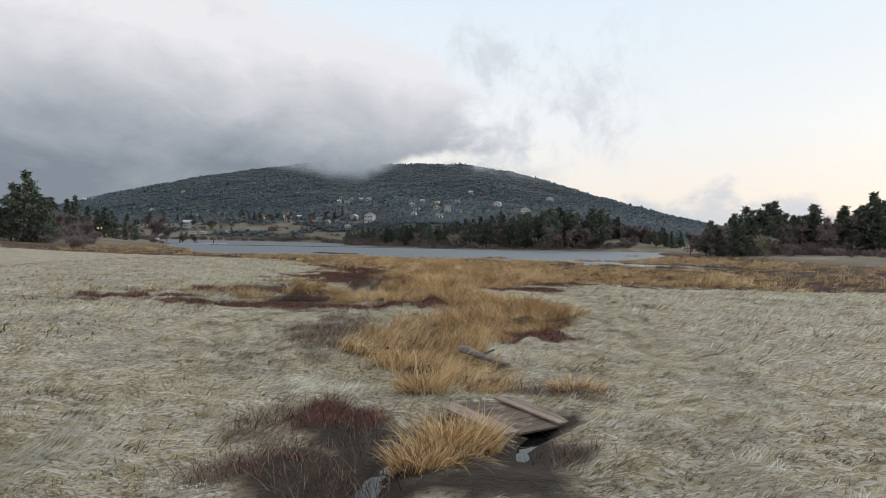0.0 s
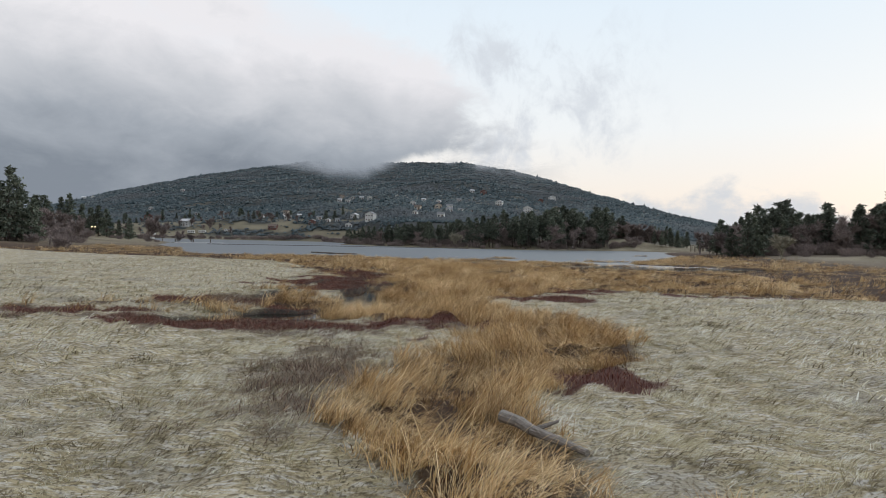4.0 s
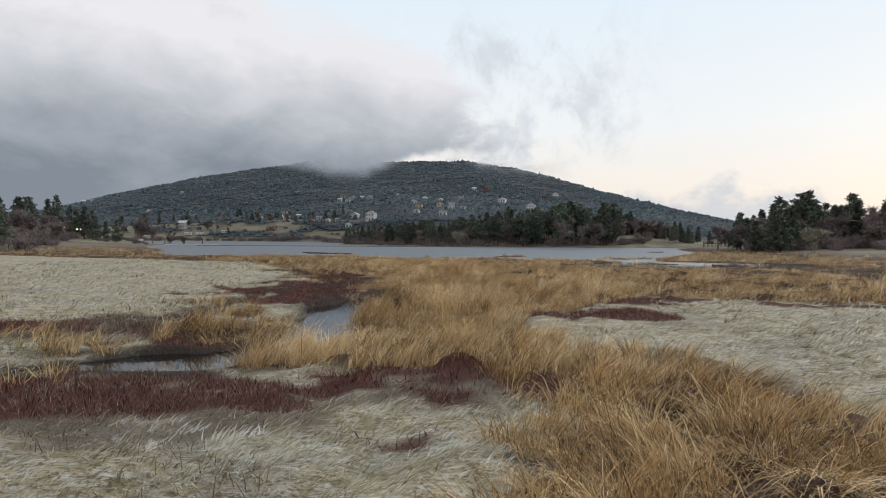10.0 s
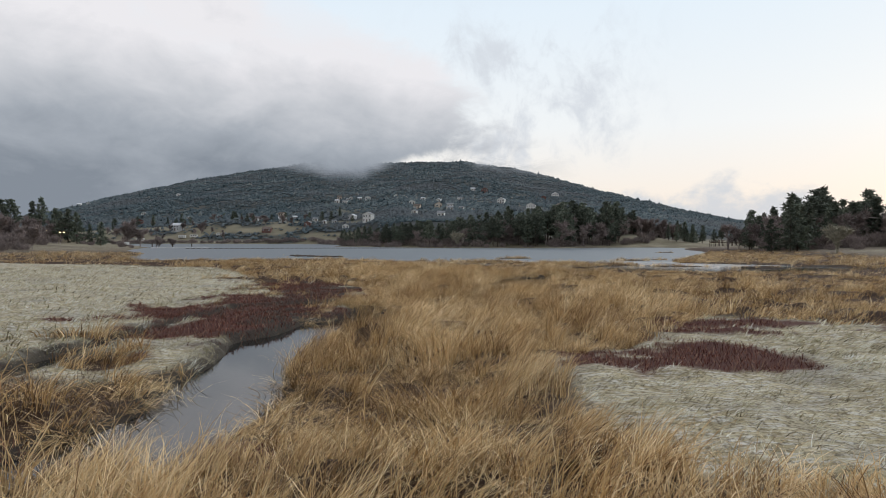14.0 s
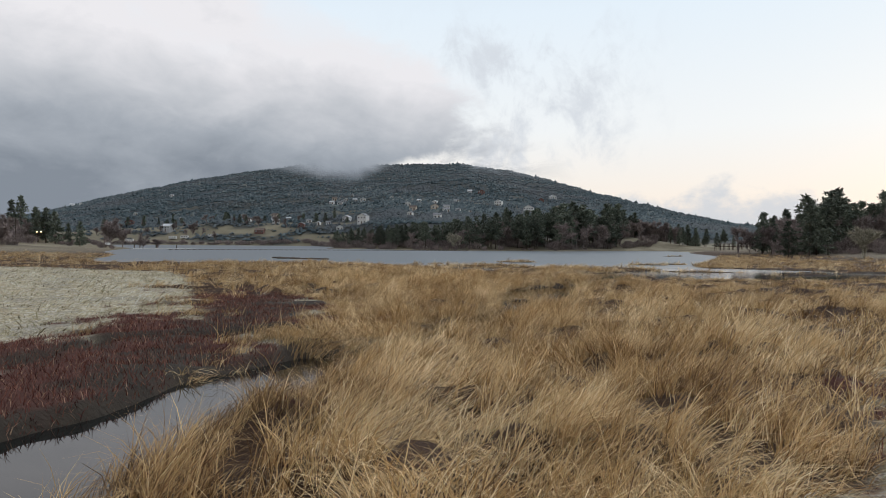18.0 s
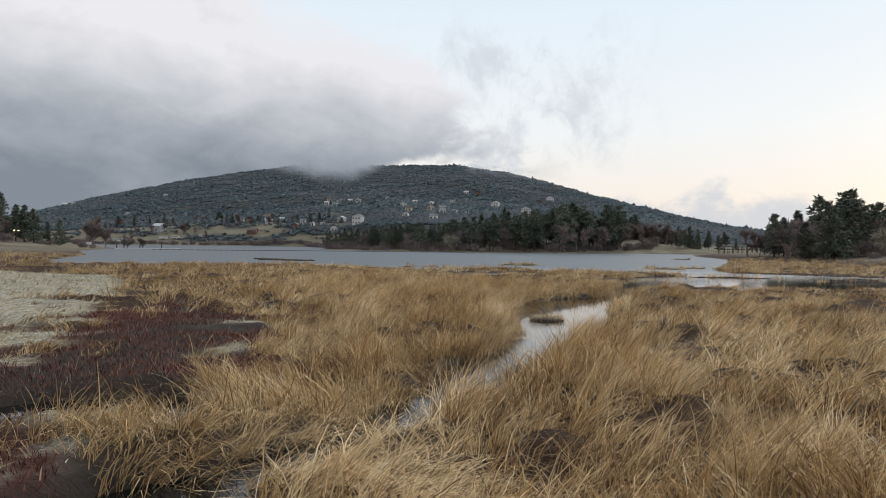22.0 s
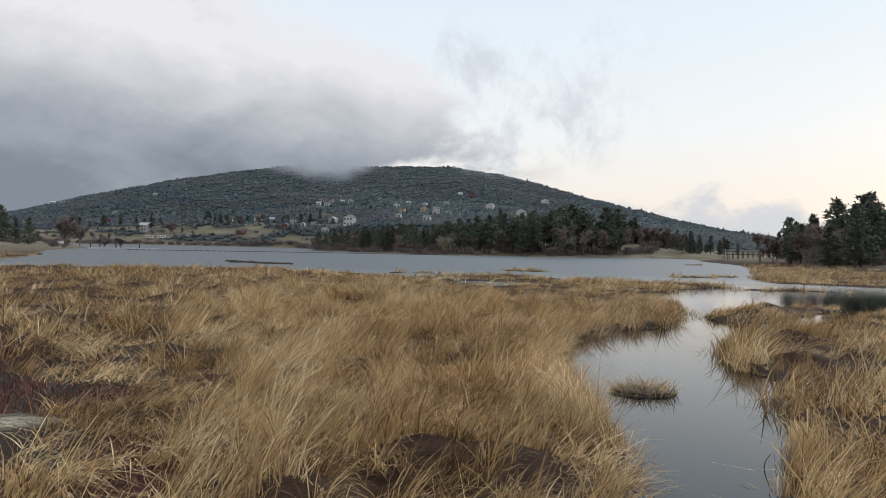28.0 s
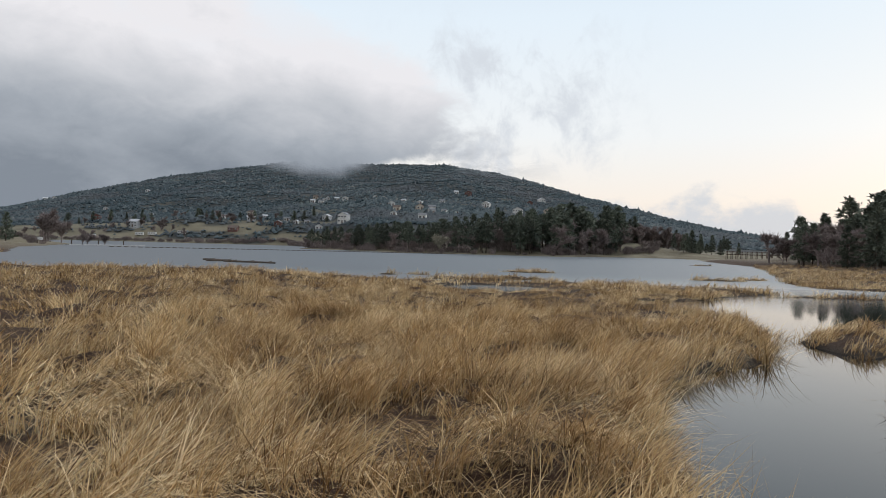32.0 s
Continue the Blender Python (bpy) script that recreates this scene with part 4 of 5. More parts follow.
PINES = [conifer(12, 0.31, 0.10, 11, 0.7), conifer(12, 0.26, 0.28, 12, 0.55), conifer(12, 0.36, 0.05, 13, 0.8), conifer(12, 0.24, 0.14, 14, 0.75), conifer(12, 0.30, 0.36, 15, 0.45)]
BARES = [bare_tree(10, 0.42, 21, TWIG, 1, 4), bare_tree(10, 0.50, 22, TWIG, 1, 4), bare_tree(10, 0.36, 23, TWIG, 1, 4), bare_tree(10, 0.48, 24, TWIG, 2, 3)]
PALE = bare_tree(7, 0.45, 31, PALETWIG, 2, 5)
SHRUBS = [shrub(2.0, 41, TWIG), shrub(2.0, 42, TWIG)]
used = set()
tr = random.Random(77)


def stand(proto, x, y, h0, h, label, category, group, sink=0.0):
    """Stand a copy of proto, which is h0 high, on the land at x, y with the height h."""
    k = h / h0
    m = pose(x, y, land(x, y) - sink, 0, 0, tr.uniform(0, 360))
    if proto not in used:
        used.add(proto)
        ob = proto
    else:
        ob = copy_thing(proto, m)
    ob.matrix_basis = m @ Matrix.Diagonal((k * tr.uniform(0.85, 1.15), k * tr.uniform(0.85, 1.15), k, 1))
    return tagged(ob, label, category, group)


def pine(x, y, h, which=None, label="dark green pine tree on the lake shore", group="shore pines"):
    return stand(PINES[tr.randrange(5) if which is None else which], x, y, 12, h, label, "pine", group)


def bare(x, y, h, label="leafless grey-brown tree on the shore slope", group="bare shore trees"):
    proto = BARES[tr.randrange(4)]
    return stand(proto, x, y, HEIGHT[proto], h, label, "tree", group)


def bush(x, y, h, label="low leafless brown bush on the shore", group="shore bushes"):
    return stand(SHRUBS[tr.randrange(2)], x, y, 2, h, label, "bush", group)


# western shore
pine(-81.5, 136, 13.4, 2, "tall dense dark pine above the frosted meadow", "western pines")
for x, y, h in ((-84.6, 137, 11.0), (-78.8, 139, 8.2), (-87.0, 135, 9.0), (-83.0, 141, 11.8)):
    pine(x, y, h, 2, "dense dark pine above the frosted meadow", "western pines")
for x, y, h, k in ((-148.5, 262, 11.5, 4), (-144.4, 250, 12.5, 1), (-155, 285, 12.5, 3), (-151.5, 285, 14, 0), (-147, 286, 11, 3), (-123, 247, 9.5, 3), (-120, 246, 10.2, 0), (-116.6, 245, 9.6, 2), (-110.5, 241, 6.4, 3), (-106.5, 240, 7.2, 2)):
    pine(x, y, h, k, "dark pine on the low western shore", "western pines")
for k in range(46):
    y = tr.uniform(175, 285)
    bare(-0.50 * y - tr.uniform(0, 42), y, tr.uniform(4, 8), "leafless grey tree on the western shore", "western bare trees")
for x, y, h in ((-107, 258, 10), (-110, 262, 9), (-112, 270, 9.5), (-104, 262, 7), (-101, 268, 5), (-103, 275, 5.5), (-100, 280, 4.5), (-116, 276, 8)):
    bare(x, y, h, "pale leafless tree beside the boat landing", "western bare trees")
for k in range(90):
    y = tr.uniform(125, 270)
    bush(-0.48 * y - tr.uniform(4, 42), y, tr.uniform(1.2, 3.4), "grey leafless brush on the western slope", "western brush")
for k in range(16):
    y = tr.uniform(232, 278)
    bush(-tr.uniform(0.53, 0.64) * (y - 63), y, tr.uniform(0.9, 2.0), "dense dark leafless brush along the western bank", "western brush")
bush(-61.8, 118.5, 2.4, "small dark bush in the meadow", "meadow bushes")
bush(-77, 153, 1.4, "small dark bush in the meadow", "meadow bushes")

# far shore below the village meadow
for k in range(74):
    f = (k * 0.618) % 1
    x = float(np.interp(f, (0, 0.35, 0.8, 1), (-43, -90, -190, -216)))
    y = float(np.interp(f, (0, 0.35, 0.8, 1), (384, 516, 492, 426)))
    bush(x - tr.uniform(-2, 3), y + tr.uniform(2, 8), tr.uniform(1.6, 3.6), "grey leafless willow bush along the far shore", "far shore willows")
for k in range(34):
    x = tr.uniform(-265, -105)
    bare(x, tr.uniform(520, 585), tr.uniform(4, 8), "leafless grey tree beside the far meadow", "far meadow trees")
for k in range(26):
    pine(tr.uniform(-270, -70), tr.uniform(545, 600), tr.uniform(5, 9), None, "dark round evergreen beside the far meadow", "far meadow evergreens")

# wooded point across the lake
TOPS = ([-50, -38, -20, 0, 25, 45, 55, 68, 78, 90, 104, 118], [6, 8.5, 9.5, 10, 12.5, 15, 18.5, 17, 19, 14, 10.5, 9])
SHORE = ([-50, -30, 3, 47, 74, 100, 120], [327, 309, 287, 292, 326, 337, 345])
for k in range(190):
    x = -46 + 150 * ((k * 0.618) % 1)
    y = float(np.interp(x, *SHORE)) + 7 + 46 * tr.random() ** 1.3
    if x > 82 and y < 365:
        y += 26
    h = float(np.interp(x, *TOPS)) * tr.uniform(0.68, 1.0)
    if tr.random() < (0.72 if x < 78 else 0.3):
        pine(x, y, h, tr.choice((0, 1, 2, 3, 4)) if x < 40 else tr.choice((0, 1, 4)), "dark pine in the wood across the lake", "pines across the lake")
    else:
        bare(x, y, h * 0.8, "leafless brown tree in the wood across the lake", "bare trees across the lake")
for x, dy, h in ((50, 12, 17), (55, 14, 18), (59, 10, 15), (63, 13, 14), (47, 9, 13), (78, 26, 17.5), (82, 30, 15), (71, 12, 10), (38, 10, 12), (66, 20, 15)):
    pine(x, float(np.interp(x, *SHORE)) + dy, h, tr.choice((1, 4)), "tall bare-stemmed pine on the point", "pines across the lake")
for k in range(30):
    x = -44 + 106 * tr.random()
    bush(x, float(np.interp(x, *SHORE)) + tr.uniform(1.5, 6), tr.uniform(0.9, 2.0), "brown waterside bush below the pines", "bushes across the lake")
for k in range(70):
    x = -44 + 146 * ((k * 0.618) % 1)
    bush(x, float(np.interp(x, *SHORE)) + tr.uniform(6, 22), tr.uniform(1.8, 3.6), "brown undergrowth in the wood across the lake", "bushes across the lake")
stand(PALE, 5.5, 291, HEIGHT[PALE], 6.8, "pale leafless willow at the water's edge", "tree", "bare trees across the lake")
for k in range(7):
    pine(108 + 2.4 * k + tr.uniform(-1, 1), 352 + tr.uniform(-6, 16), tr.uniform(6.5, 10), 3, "dark pine behind the far footbridge", "pines across the lake")

# eastern shore
for x, y, h, k in ((73.3, 171.5, 10.4, 0), (76.6, 175, 9.6, 2), (71.2, 175.5, 7.0, 2), (79.5, 176, 9.8, 1), (93.7, 211, 13.6, 0), (97.3, 214, 12.6, 2), (91, 214, 9.8, 2), (101, 212, 14.5, 4), (105, 216, 15.0, 0), (98, 236, 9.2, 0), (101.5, 238, 8.2, 2), (95.5, 240, 7.0, 3), (88.9, 192, 12.0, 4), (92.5, 189, 10.5, 4), (97, 193, 11.0, 2), (102.9, 190, 11.5, 1), (108, 186, 11.0, 0),
                   (112.5, 192, 13.0, 3), (119.6, 190, 16.5, 0), (125, 194, 14.0, 2), (131, 188, 15.0, 1), (138, 196, 15.0, 4), (86, 196, 9.6, 0)):
    pine(x, y, h, k, "dark pine on the eastern shore", "eastern pines")
for k in range(165):
    x = 77 + 88 * ((k * 0.618) % 1)
    y = 184 + 34 * tr.random() ** 1.4 - 0.10 * max(x - 95, 0)
    h = float(np.interp(x, (76, 90, 100, 120, 150), (8.6, 11.8, 12.2, 15, 16.5))) * tr.uniform(0.7, 1.0)
    if k % 5 < 2:
        pine(x, y, h, None, "dark pine on the eastern shore", "eastern pines")
    else:
        bare(x, y, h * 0.85, "leafless brown tree on the eastern shore", "eastern bare trees")
for k in range(26):
    x = 84 + 30 * tr.random()
    bare(x, 198 + 34 * tr.random(), tr.uniform(4, 7.5), "leafless brown tree on the eastern shore", "eastern bare trees")
for k in range(64):
    bare(76 + 44 * ((k * 0.618) % 1), 364 + 34 * tr.random(), tr.uniform(7.5, 11), "leafless brown tree on the grassy knoll", "bare trees across the lake")
for k in range(70):
    x = 76 + 80 * ((k * 0.618) % 1)
    bush(x, 181 + 14 * tr.random() - 0.10 * max(x - 95, 0), tr.uniform(1.8, 4.0), "dense brown undergrowth below the eastern pines", "eastern brush")
stand(PALE, 71.6, 151.5, HEIGHT[PALE], 5.9, "pale grey leafless tree before dark pines", "tree", "eastern bare trees")
for k in range(26):
    y = tr.uniform(140, 215)
    bush(58 + 0.14 * y + tr.uniform(-4, 34), y, tr.uniform(0.9, 2.4), "dull brown brush at the foot of the pines", "eastern brush")
for k in range(22):
    y = tr.uniform(380, 470)
    pine(0.30 * y + tr.uniform(-12, 45), y, tr.uniform(5, 9), None, "distant dark pine beyond the inlet", "distant pines")


# ---------------------------------------------------------------- brush on the mountain
def mountain_brush():
    g = np.random.default_rng(5)
    n = 150000
    y = 470 * np.exp(g.uniform(0, math.log(1540 / 470), n))
    x = y * g.uniform(-0.78, 0.62, n)
    u = x / y
    meadow_part = (y < 575) & (u < -0.10) & (fbm(x / 40, y / 18, 51) < 0.60)
    clearing = (fbm(x / 40, y / 40, 53) > 0.64) & (y < 860)
    thick = fbm((0.7 * x + 0.7 * y) / 26, (0.7 * y - 0.7 * x) / 26, 57, 2)
    keep = (~meadow_part | (g.random(n) < 0.10)) & ~(clearing & (g.random(n) < 0.6)) & (thick + g.uniform(-0.35, 0.5, n) > 0.45) & (ground(x, y) > 1.5)
    keep &= y > np.where(u < -0.09, 520, 440)
    x, y = x[keep], y[keep]
    n = len(x)
    size = (0.8 + 1.2 * g.random(n) ** 2) * (0.62 + y / 1400)
    z = ground(x, y)
    octa = np.array([(1, 0, 0), (0, 1, 0), (-1, 0, 0), (0, -1, 0), (0.2, 0.1, 1.25), (0.75, 0.7, 0.45), (-0.7, 0.7, 0.5), (-0.7, -0.7, 0.4), (0.7, -0.75, 0.55)])
    faces = np.array([(0, 5, 4), (5, 1, 4), (1, 6, 4), (6, 2, 4), (2, 7, 4), (7, 3, 4), (3, 8, 4), (8, 0, 4)])
    v = octa[None] * (1 + g.normal(0, 0.22, (n, 9, 3))) * size[:, None, None]
    tall = np.where(g.random(n) < 0.05, 1.5, 0.8)
    v[:, :, 2] *= tall[:, None]
    v += np.stack((x, y, z), 1)[:, None]
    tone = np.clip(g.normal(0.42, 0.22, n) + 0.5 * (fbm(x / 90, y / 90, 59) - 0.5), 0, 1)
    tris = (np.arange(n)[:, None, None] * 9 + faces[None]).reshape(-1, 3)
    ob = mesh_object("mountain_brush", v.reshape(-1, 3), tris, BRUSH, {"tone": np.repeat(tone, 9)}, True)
    tagged(ob, "dark oak and brush woodland covering the mountain", "woodland", kind="stuff")


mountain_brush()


# ---------------------------------------------------------------- houses and small structures
def paint(name, a, b):
    return material(name, two_tone(a, b, 0.6, 0.7, 8.0, 0.2, 0.01))


WALLS = [paint("white_wall", (0.52, 0.51, 0.48), (0.64, 0.63, 0.60)), paint("grey_wall", (0.36, 0.36, 0.36), (0.46, 0.46, 0.45)), paint("tan_wall", (0.40, 0.34, 0.27), (0.50, 0.43, 0.35)), paint("red_wall", (0.12, 0.06, 0.05), (0.17, 0.085, 0.07))]
ROOFS = [paint("grey_roof", (0.16, 0.165, 0.175), (0.24, 0.245, 0.25)), paint("pale_roof", (0.45, 0.46, 0.48), (0.58, 0.59, 0.60)), paint("brown_roof", (0.10, 0.075, 0.06), (0.16, 0.12, 0.10))]
PANE = material("window_glass", lambda g: principled(g, (0.02, 0.025, 0.03), 0.08, spec=0.6))
TRIM = paint("white_trim", (0.62, 0.62, 0.60), (0.74, 0.74, 0.72))
METAL = material("galvanised_metal", lambda g: principled(g, g.mix(g.noise(place(g), 6, 4), (0.35, 0.36, 0.37), (0.5, 0.5, 0.51)), 0.45, metal=0.6))


def house(x, y, w, wall, roof, label, tall=0.55):
    """A gabled house: walls, two roof slopes, a door and windows with frames, facing the lake."""
    root = new("house")
    r = random.Random(int(x * 7 + y))
    d, h = w * 0.8, w * tall
    z = land(x, y)
    root.matrix_world = pose(x, y, z, 0, 0, r.uniform(-25, 25))
    gable = r.random() < 0.5
    bm = bmesh.new()
    add_box(bm, w, d, h + 1.6, Matrix.Translation((0, 0, (h - 1.6) / 2)))
    rise = w * 0.24
    # gable ends
    if gable:
        ring = [(-w / 2, h), (w / 2, h), (0, h + rise)]
        a = [bm.verts.new((p, -d / 2, q)) for p, q in ring]
        b = [bm.verts.new((p, d / 2, q)) for p, q in ring]
    else:
        ring = [(-d / 2, h), (d / 2, h), (0, h + rise)]
        a = [bm.verts.new((-w / 2, p, q)) for p, q in ring]
        b = [bm.verts.new((w / 2, p, q)) for p, q in ring]
    bm.faces.new(a), bm.faces.new(b[::-1])
    part("wall", bm, wall, root)
    run = (w if gable else d) / 2
    ln = (d if gable else w) + 0.7
    pitch = math.degrees(math.atan2(rise, run))
    slope = math.hypot(run, rise) + 0.4
    for s in (-1, 1):
        if gable:
            box_part("roof_slope", (slope, ln, 0.16), (s * run / 2 * 1.06, 0, h + rise / 2 + 0.06), roof, root, "", 0, (0, s * pitch, 0))
        else:
            box_part("roof_slope", (ln, slope, 0.16), (0, s * run / 2 * 1.06, h + rise / 2 + 0.06), roof, root, "", 0, (-s * pitch, 0, 0))
    rows = 2 if h > 3.4 else 1
    cols = max(2, int(w / 1.9))
    for q in range(rows):
        for p in range(cols):
            cx, cz = (p + 0.5) / cols * w - w / 2, h * (q + 0.55) / rows
            if q == 0 and p == cols // 2:
                box_part("door", (0.95, 0.08, 2.0), (cx, -d / 2 - 0.03, 1.0), ROOFS[2], root)
                continue
            win = box_part("window_frame", (w / cols * 0.55, 0.09, h / rows * 0.42), (cx, -d / 2 - 0.03, cz), TRIM, root)
            bm = bmesh.new()
            add_box(bm, w / cols * 0.47, 0.05, h / rows * 0.34, pose(cx, -d / 2 - 0.06, cz))
            part("pane", bm, PANE, win)
    return tagged(root, label, "house", "houses of the hillside village")


VILLAGE = [(-139.7, 618.3, 5.1), (-136.2, 599, 3.5), (-127.9, 571.5, 6.6), (-122.7, 592.7, 4), (-154.4, 592.7, 4.9), (-102.3, 573.2, 4.3), (-102.7, 546.7, 5.4), (-92.1, 557.5, 3.7), (-84.6, 558.7, 4), (-73.9, 584, 6.8), (-73.3, 540, 5.4), (-114.1, 779, 5.8), (-113.4, 757.7, 5), (-102.8, 744.8, 5.6), (-103.1, 768.4, 4.5), (-101.8, 782.3, 4.5), (-90.9, 771.7, 5.1), (-81.6, 766.6, 6.4), (-49.6, 745.5, 4.3), (-26.5, 611.4, 5.6), (-20.4, 570.1, 5.7), (-21, 529.6, 4.4), (-19.1, 681.2, 4.5), (-8.4, 665.3, 3.6)]
VILLAGE_HIGH = [(-4, 657.6, 4.9), (-3.9, 583.9, 6.3), (5.6, 578.9, 5.8), (4.9, 553, 5.5), (14.5, 558.5, 4.2), (22.9, 554.7, 3.6), (-1.2, 506.2, 5.5), (16, 690.1, 5.1), (33.4, 797.7, 5.3), (47, 806.5, 8), (54.8, 668.2, 7.8), (73.4, 598.2, 8.9), (109.4, 771.3, 6.4), (128.6, 812.8, 8.1), (107.1, 654.9, 6.5), (-258.2, 607.8, 8.1), (-322.3, 762.7, 5.1), (-416.2, 1100.6, 6.4), (-200.5, 542.7, 8.1), (-227.7, 639.3, 4), (-726.1, 1390.1, 9.2), (-683.6, 1342.7, 7.8)]
KINDS = ((0, 0, "white house among dark oaks on the hillside"), (1, 1, "grey house with a pale roof on the hillside"), (2, 2, "tan house with a brown roof among trees"), (0, 1, "white house with a pale roof on the slope"), (3, 0, "dull red house with a grey roof on the slope"))
hr = random.Random(9)
for x, y, w in VILLAGE + VILLAGE_HIGH:
    a, b, text = KINDS[hr.choice((0, 0, 1, 2, 3, 3, 4))]
    house(x, y, w * 0.88, WALLS[a], ROOFS[b], text)
house(-56.4, 544, 7.0, WALLS[0], ROOFS[0], "tall white two-storey house above the wooded point", 0.85)
house(-131, 536, 6.4, WALLS[3], ROOFS[2], "long dull red lodge above the far meadow", 0.3)


def far_footbridge():
    """Timber trestle bridge over the inlet, with posts and rails."""
    root = new("trestle_bridge")
    a, b = Vector((108.0, 303, 0)), Vector((128.5, 286, 0))
    ln = (b - a).length
    turn = math.degrees(math.atan2(b.y - a.y, b.x - a.x))
    root.matrix_world = pose((a.x + b.x) / 2, (a.y + b.y) / 2, 0, 0, 0, turn)
    tagged(root, "long dark timber footbridge on posts over the inlet", "bridge")
    box_part("deck", (ln, 1.8, 0.25), (0, 0, 2.5), DECK, root)
    for s in (-0.8, 0.8):
        box_part("rail", (ln, 0.10, 0.14), (0, s, 3.5), DECK, root)
        for k in range(17):
            box_part("post", (0.2, 0.2, 3.2), (-ln / 2 + ln * k / 16, s, 1.95), DECK, root)


far_footbridge()


def shelter(x, y):
    root = new("picnic_shelter")
    root.matrix_world = pose(x, y, land(x, y), 0, 0, 8)
    tagged(root, "low open timber picnic shelter by the water", "shelter")
    box_part("roof", (5.2, 2.2, 0.22), (0, 0, 1.95), ROOFS[2], root, "", 0.03)
    for px in (-2.3, -0.8, 0.8, 2.3):
        for py in (-0.9, 0.9):
            box_part("post", (0.16, 0.16, 2.0), (px, py, 0.9), BARK, root)


shelter(71.0, 329)


def notice_sign(x, y):
    root = new("notice_sign")
    root.matrix_world = pose(x, y, land(x, y), 0, 0, 10)
    tagged(root, "pale notice board on two posts at the shore", "sign")
    box_part("panel", (1.5, 0.08, 0.8), (0, 0, 1.3), TRIM, root, "pale blank panel", 0.02)
    for px in (-0.6, 0.6):
        box_part("post", (0.12, 0.12, 1.9), (px, 0.1, 0.9), BARK, root)


notice_sign(-100.7, 245)


def jetty():
    root = new("floating_jetty")
    root.matrix_world = pose(-84, 262, WATER, 0, 0, 62)
    tagged(root, "low grey floating jetty reaching into the lake", "jetty")
    for k in range(6):
        box_part("float", (3.8, 1.7, 0.34), (-18 + 4.0 * k, 0, 0.12), WALLS[1], root, "", 0.03)
    for k in range(3):
        box_part("pile", (0.22, 0.22, 2.2), (-18 + 8.0 * k, 0.98, 0.3), BARK, root)


jetty()


def boom():
    """A line of dark floats across the lake."""
    root = new("float_line")
    root.matrix_world = pose(0, 0, WATER)
    tagged(root, "long line of dark floats across the lake", "float line")
    bm = bmesh.new()
    add_tube(bm, (-0.55, 0, 0.05), (0.55, 0, 0.05), 0.13, 0.13, 8)
    me = bpy.data.meshes.new("float")
    bm.to_mesh(me)
    bm.free()
    me.materials.append(BARK)
    for k in range(64):
        f = k / 63
        ob = new("float", me)
        ob.parent = root
        ob.matrix_basis = pose(-78 + 88 * f, 236 + 44 * f + 5 * math.sin(3 * f), 0, 0, 0, 20)


boom()


def driftwood(x, y, ln, turn):
    bm = bmesh.new()
    add_tube(bm, (-ln / 2, 0, 0.05), (ln / 2, 0, 0.08), 0.16, 0.09, 8)
    add_tube(bm, (-ln * 0.1, 0, 0.08), (ln * 0.15, 0.6, 0.25), 0.07, 0.03, 6)
    ob = part("driftwood_log", bm, BARK)
    ob.matrix_world = pose(x, y, WATER, 0, 0, turn)
    tagged(ob, "dark drifted log lying in shallow lake water", "log", "drifted logs")


for x, y, ln, turn in ((-19.5, 140, 3.0, 3), (-23.0, 143.5, 2.5, -6), (-21.5, 141.0, 2.2, 12), (-25.5, 146, 2.0, 2), (-17.2, 139, 1.8, -9), (-24.0, 141.8, 1.6, 15), (32, 97.5, 2.8, 5), (34.5, 99.5, 2.2, -8)):
    driftwood(x, y, ln, turn)


def trailer(x, y, turn):
    root = new("camper_trailer")
    root.matrix_world = pose(x, y, land(x, y), 0, 0, turn)
    tagged(root, "white camper trailer parked near the far shore", "trailer", "parked trailers")
    box_part("body", (5.2, 2.1, 2.0), (0, 0, 1.45), WALLS[0], root, "", 0.18)
    for s in (-0.7, 0.4):
        bm = bmesh.new()
        add_tube(bm, (s, -1.1, 0.36), (s, -0.85, 0.36), 0.36, 0.36, 12)
        part("wheel", bm, MUDM, root, "dark rubber wheel")
    for s in (-1.5, 0.2, 1.6):
        box_part("window", (0.8, 0.05, 0.5), (s, -1.06, 1.75), PANE, root)


for x, y, turn in ((-206, 492, 5), (-189, 522, 8), (-181, 523, 4), (-163, 527, 3)):
    trailer(x, y, turn)


def utility_pole(x, y, h):
    root = new("utility_pole")
    root.matrix_world = pose(x, y, land(x, y))
    tagged(root, "weathered timber utility pole on the western shore", "pole", "utility poles")
    bm = bmesh.new()
    add_tube(bm, (0, 0, -0.5), (0, 0, h), 0.16, 0.11, 8)
    part("mast", bm, BARK, root)
    box_part("crossarm", (1.8, 0.12, 0.14), (0, 0, h - 0.5), BARK, root)


utility_pole(-104, 178, 6.0)
utility_pole(-123, 236, 6.5)


def lamp_post(x, y):
    root = new("lamp_post")
    root.matrix_world = pose(x, y, land(x, y))
    tagged(root, "dark lamp post with two lit warm lamps", "lamp")
    bm = bmesh.new()
    add_tube(bm, (0, 0, -0.3), (0, 0, 3.4), 0.09, 0.06, 8)
    part("post", bm, BARK, root)
    box_part("crossarm", (1.3, 0.08, 0.08), (0, 0, 3.4), BARK, root)
    for s in (-0.6, 0.6):
        bm = bmesh.new()
        bmesh.ops.create_icosphere(bm, subdivisions=2, radius=0.2, matrix=Matrix.Translation((s, 0, 3.22)) @ Matrix.Diagonal((1, 1, 0.8, 1)))
        part("lamp_head", bm, GLOW, root, "lit warm lamp")


def glow_mat(g):
    em = g.n("ShaderNodeEmission")
    em.inputs[0].default_value = (1.0, 0.72, 0.36, 1)
    em.inputs[1].default_value = 5.0
    return em.outputs[0]


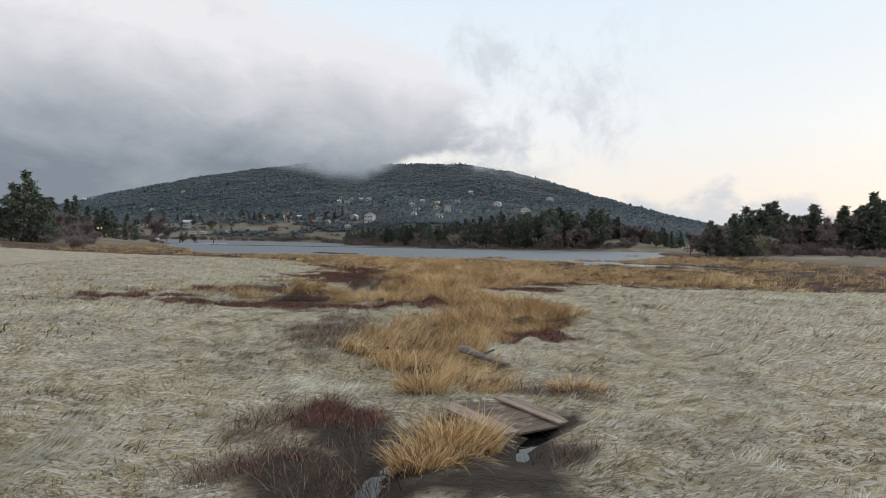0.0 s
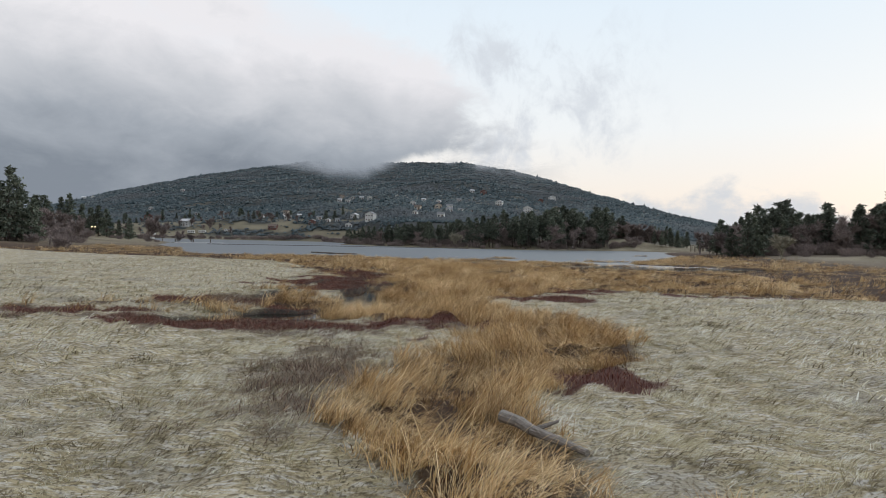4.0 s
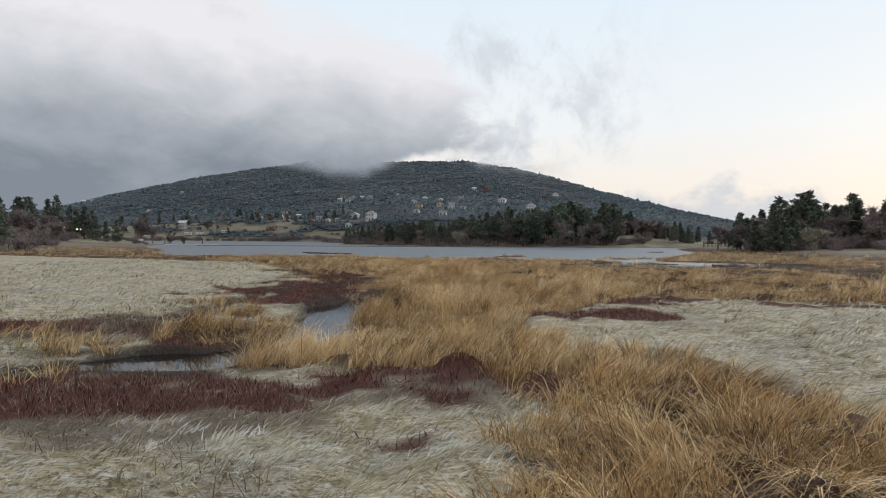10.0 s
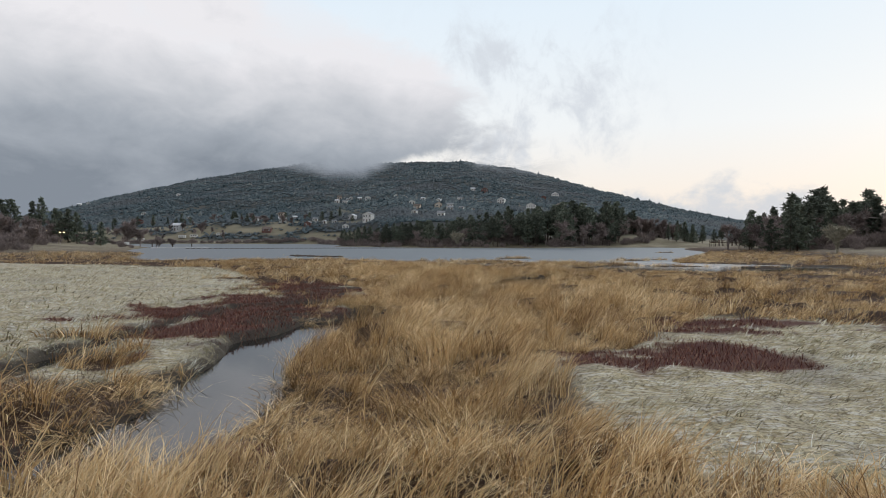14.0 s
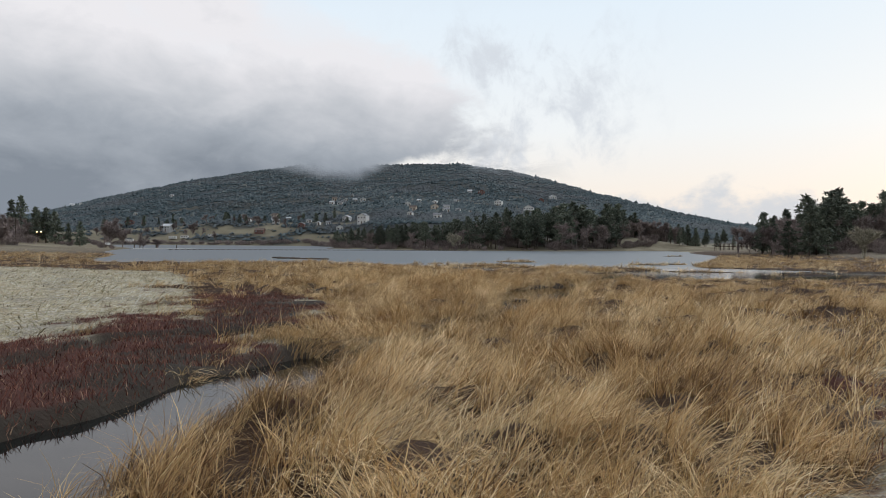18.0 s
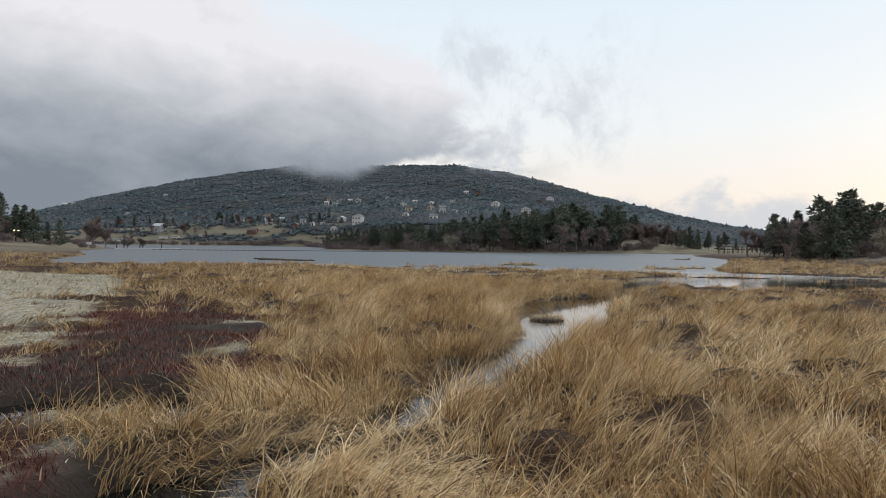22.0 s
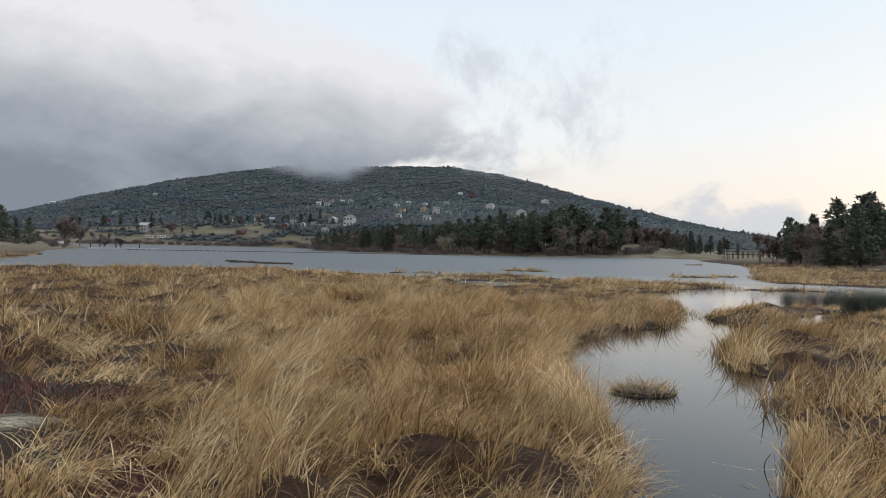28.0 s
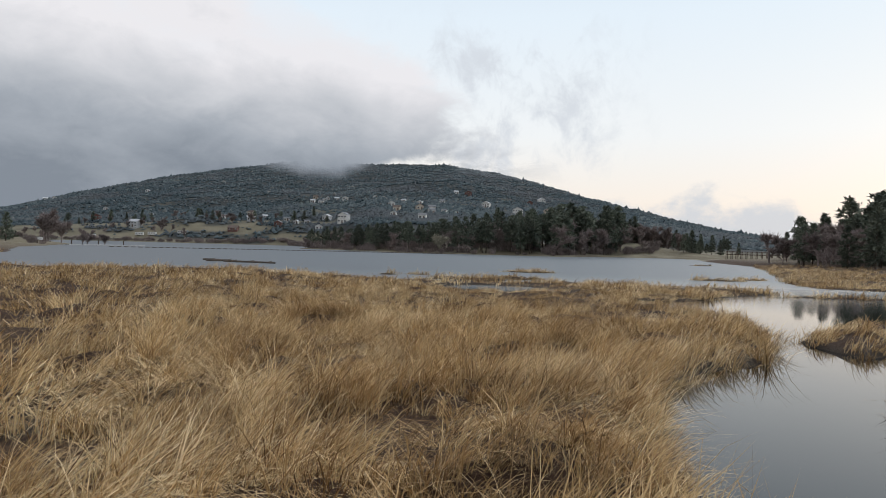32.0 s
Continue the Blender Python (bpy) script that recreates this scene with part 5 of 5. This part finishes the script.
GLOW = material("lit_lamp", glow_mat)
lamp_post(-118.6, 240)
lamp_post(-125.5, 243)


def fallen_log():
    """A bleached log lying in the reeds."""
    bm = bmesh.new()
    r = random.Random(6)
    pts = [Vector((-0.85 + 0.34 * k, 0.04 * math.sin(2.1 * k), 0.10 + 0.02 * r.uniform(-1, 1))) for k in range(6)]
    for k in range(5):
        add_tube(bm, pts[k], pts[k + 1], 0.10 - 0.011 * k, 0.10 - 0.011 * (k + 1), 10)
    add_tube(bm, pts[2], pts[2] + Vector((0.22, 0.30, 0.16)), 0.045, 0.02, 7)
    ob = part("fallen_log", bm, LOG)
    ob.matrix_world = pose(1.45, 17.5, land(1.45, 17.5) + 0.05, 0, 4, -52)
    tagged(ob, "bleached grey log lying at the edge of the reeds", "log")


fallen_log()


# ---------------------------------------------------------------- low cloud on the summit
def cloud_mat(g):
    p = place(g)
    sep = g.n("ShaderNodeSeparateXYZ")
    g.put(sep.inputs[0], p)
    x, y, z = sep.outputs
    y, z = g.math("SUBTRACT", y, 32.0), g.math("SUBTRACT", z, 2.7)
    az = g.math("ARCTAN2", x, y)
    flat = g.math("SQRT", g.math("ADD", g.math("MULTIPLY", x, x), g.math("MULTIPLY", y, y)))
    el = g.math("ARCTAN2", z, flat)
    bank, shred, big, fine = cloud_shape(g, az, el)
    foot = g.ramp(g.step(az, -0.7, 0.3, "LINEAR"), [(0.0, 0.42), (0.1, 0.58), (0.28, 0.735), (0.355, 0.83), (0.42, 0.90), (0.485, 0.885), (0.548, 0.78), (0.581, 0.77), (0.61, 0.88), (0.63, 0.98), (0.70, 1.0)])
    foot = g.math("MULTIPLY", foot, 0.120)
    rise = g.math("SUBTRACT", el, foot)
    rise = g.math("ADD", rise, g.math("MULTIPLY", g.math("SUBTRACT", fine, 0.5), 0.026))
    rise = g.math("ADD", rise, g.math("MULTIPLY", g.math("SUBTRACT", big, 0.5), 0.012))
    solid = g.step(rise, -0.012, 0.014)
    solid = g.math("MULTIPLY", solid, g.math("SUBTRACT", 1.0, g.step(az, -0.10, -0.03)))
    wisp = g.math("SUBTRACT", el, g.ramp(g.step(az, -0.12, 0.28, "LINEAR"), [(0.0, 0.097), (0.35, 0.104), (0.6, 0.098), (1.0, 0.075)]))
    mist = g.math("MULTIPLY", g.step(wisp, -0.008, 0.012), g.math("SUBTRACT", 1.0, g.step(az, 0.06, 0.22)))
    mist = g.math("MULTIPLY", g.math("MULTIPLY", mist, 0.55), g.step(fine, 0.42, 0.66))
    mist = g.math("MULTIPLY", mist, g.math("MULTIPLY", g.step(az, -0.13, -0.06), g.math("SUBTRACT", 1.0, g.step(el, 0.112, 0.135))))
    cover = g.math("MAXIMUM", solid, mist)
    cover = g.math("MULTIPLY", cover, g.math("SUBTRACT", 1.0, g.step(el, 0.17, 0.23)))
    em = g.n("ShaderNodeEmission")
    g.put(em.inputs[0], bank_colour(g, az, el, big, fine))
    clear = g.n("ShaderNodeBsdfTransparent")
    mix = g.n("ShaderNodeMixShader")
    g.put(mix.inputs[0], cover)
    g.t.links.new(clear.outputs[0], mix.inputs[1])
    g.t.links.new(em.outputs[0], mix.inputs[2])
    return mix.outputs[0]


def cloud_bank():
    a = np.linspace(-0.95, 0.32, 64)
    e = np.linspace(0.02, 0.24, 14)
    ga, ge = np.meshgrid(a, e)
    r = 690.0
    v = np.stack((r * np.sin(ga), 32 + r * np.cos(ga), 2.7 + r * np.tan(ge)), 2).reshape(-1, 3)
    i = (np.arange(13)[:, None] * 64 + np.arange(63)[None]).ravel()
    ob = mesh_object("cloud_backdrop", v, np.stack((i, i + 1, i + 65, i + 64), 1), material("low_cloud", cloud_mat), None, True)
    tagged(ob, "grey low cloud hiding the mountain summit", "cloud", kind="structure")


cloud_bank()
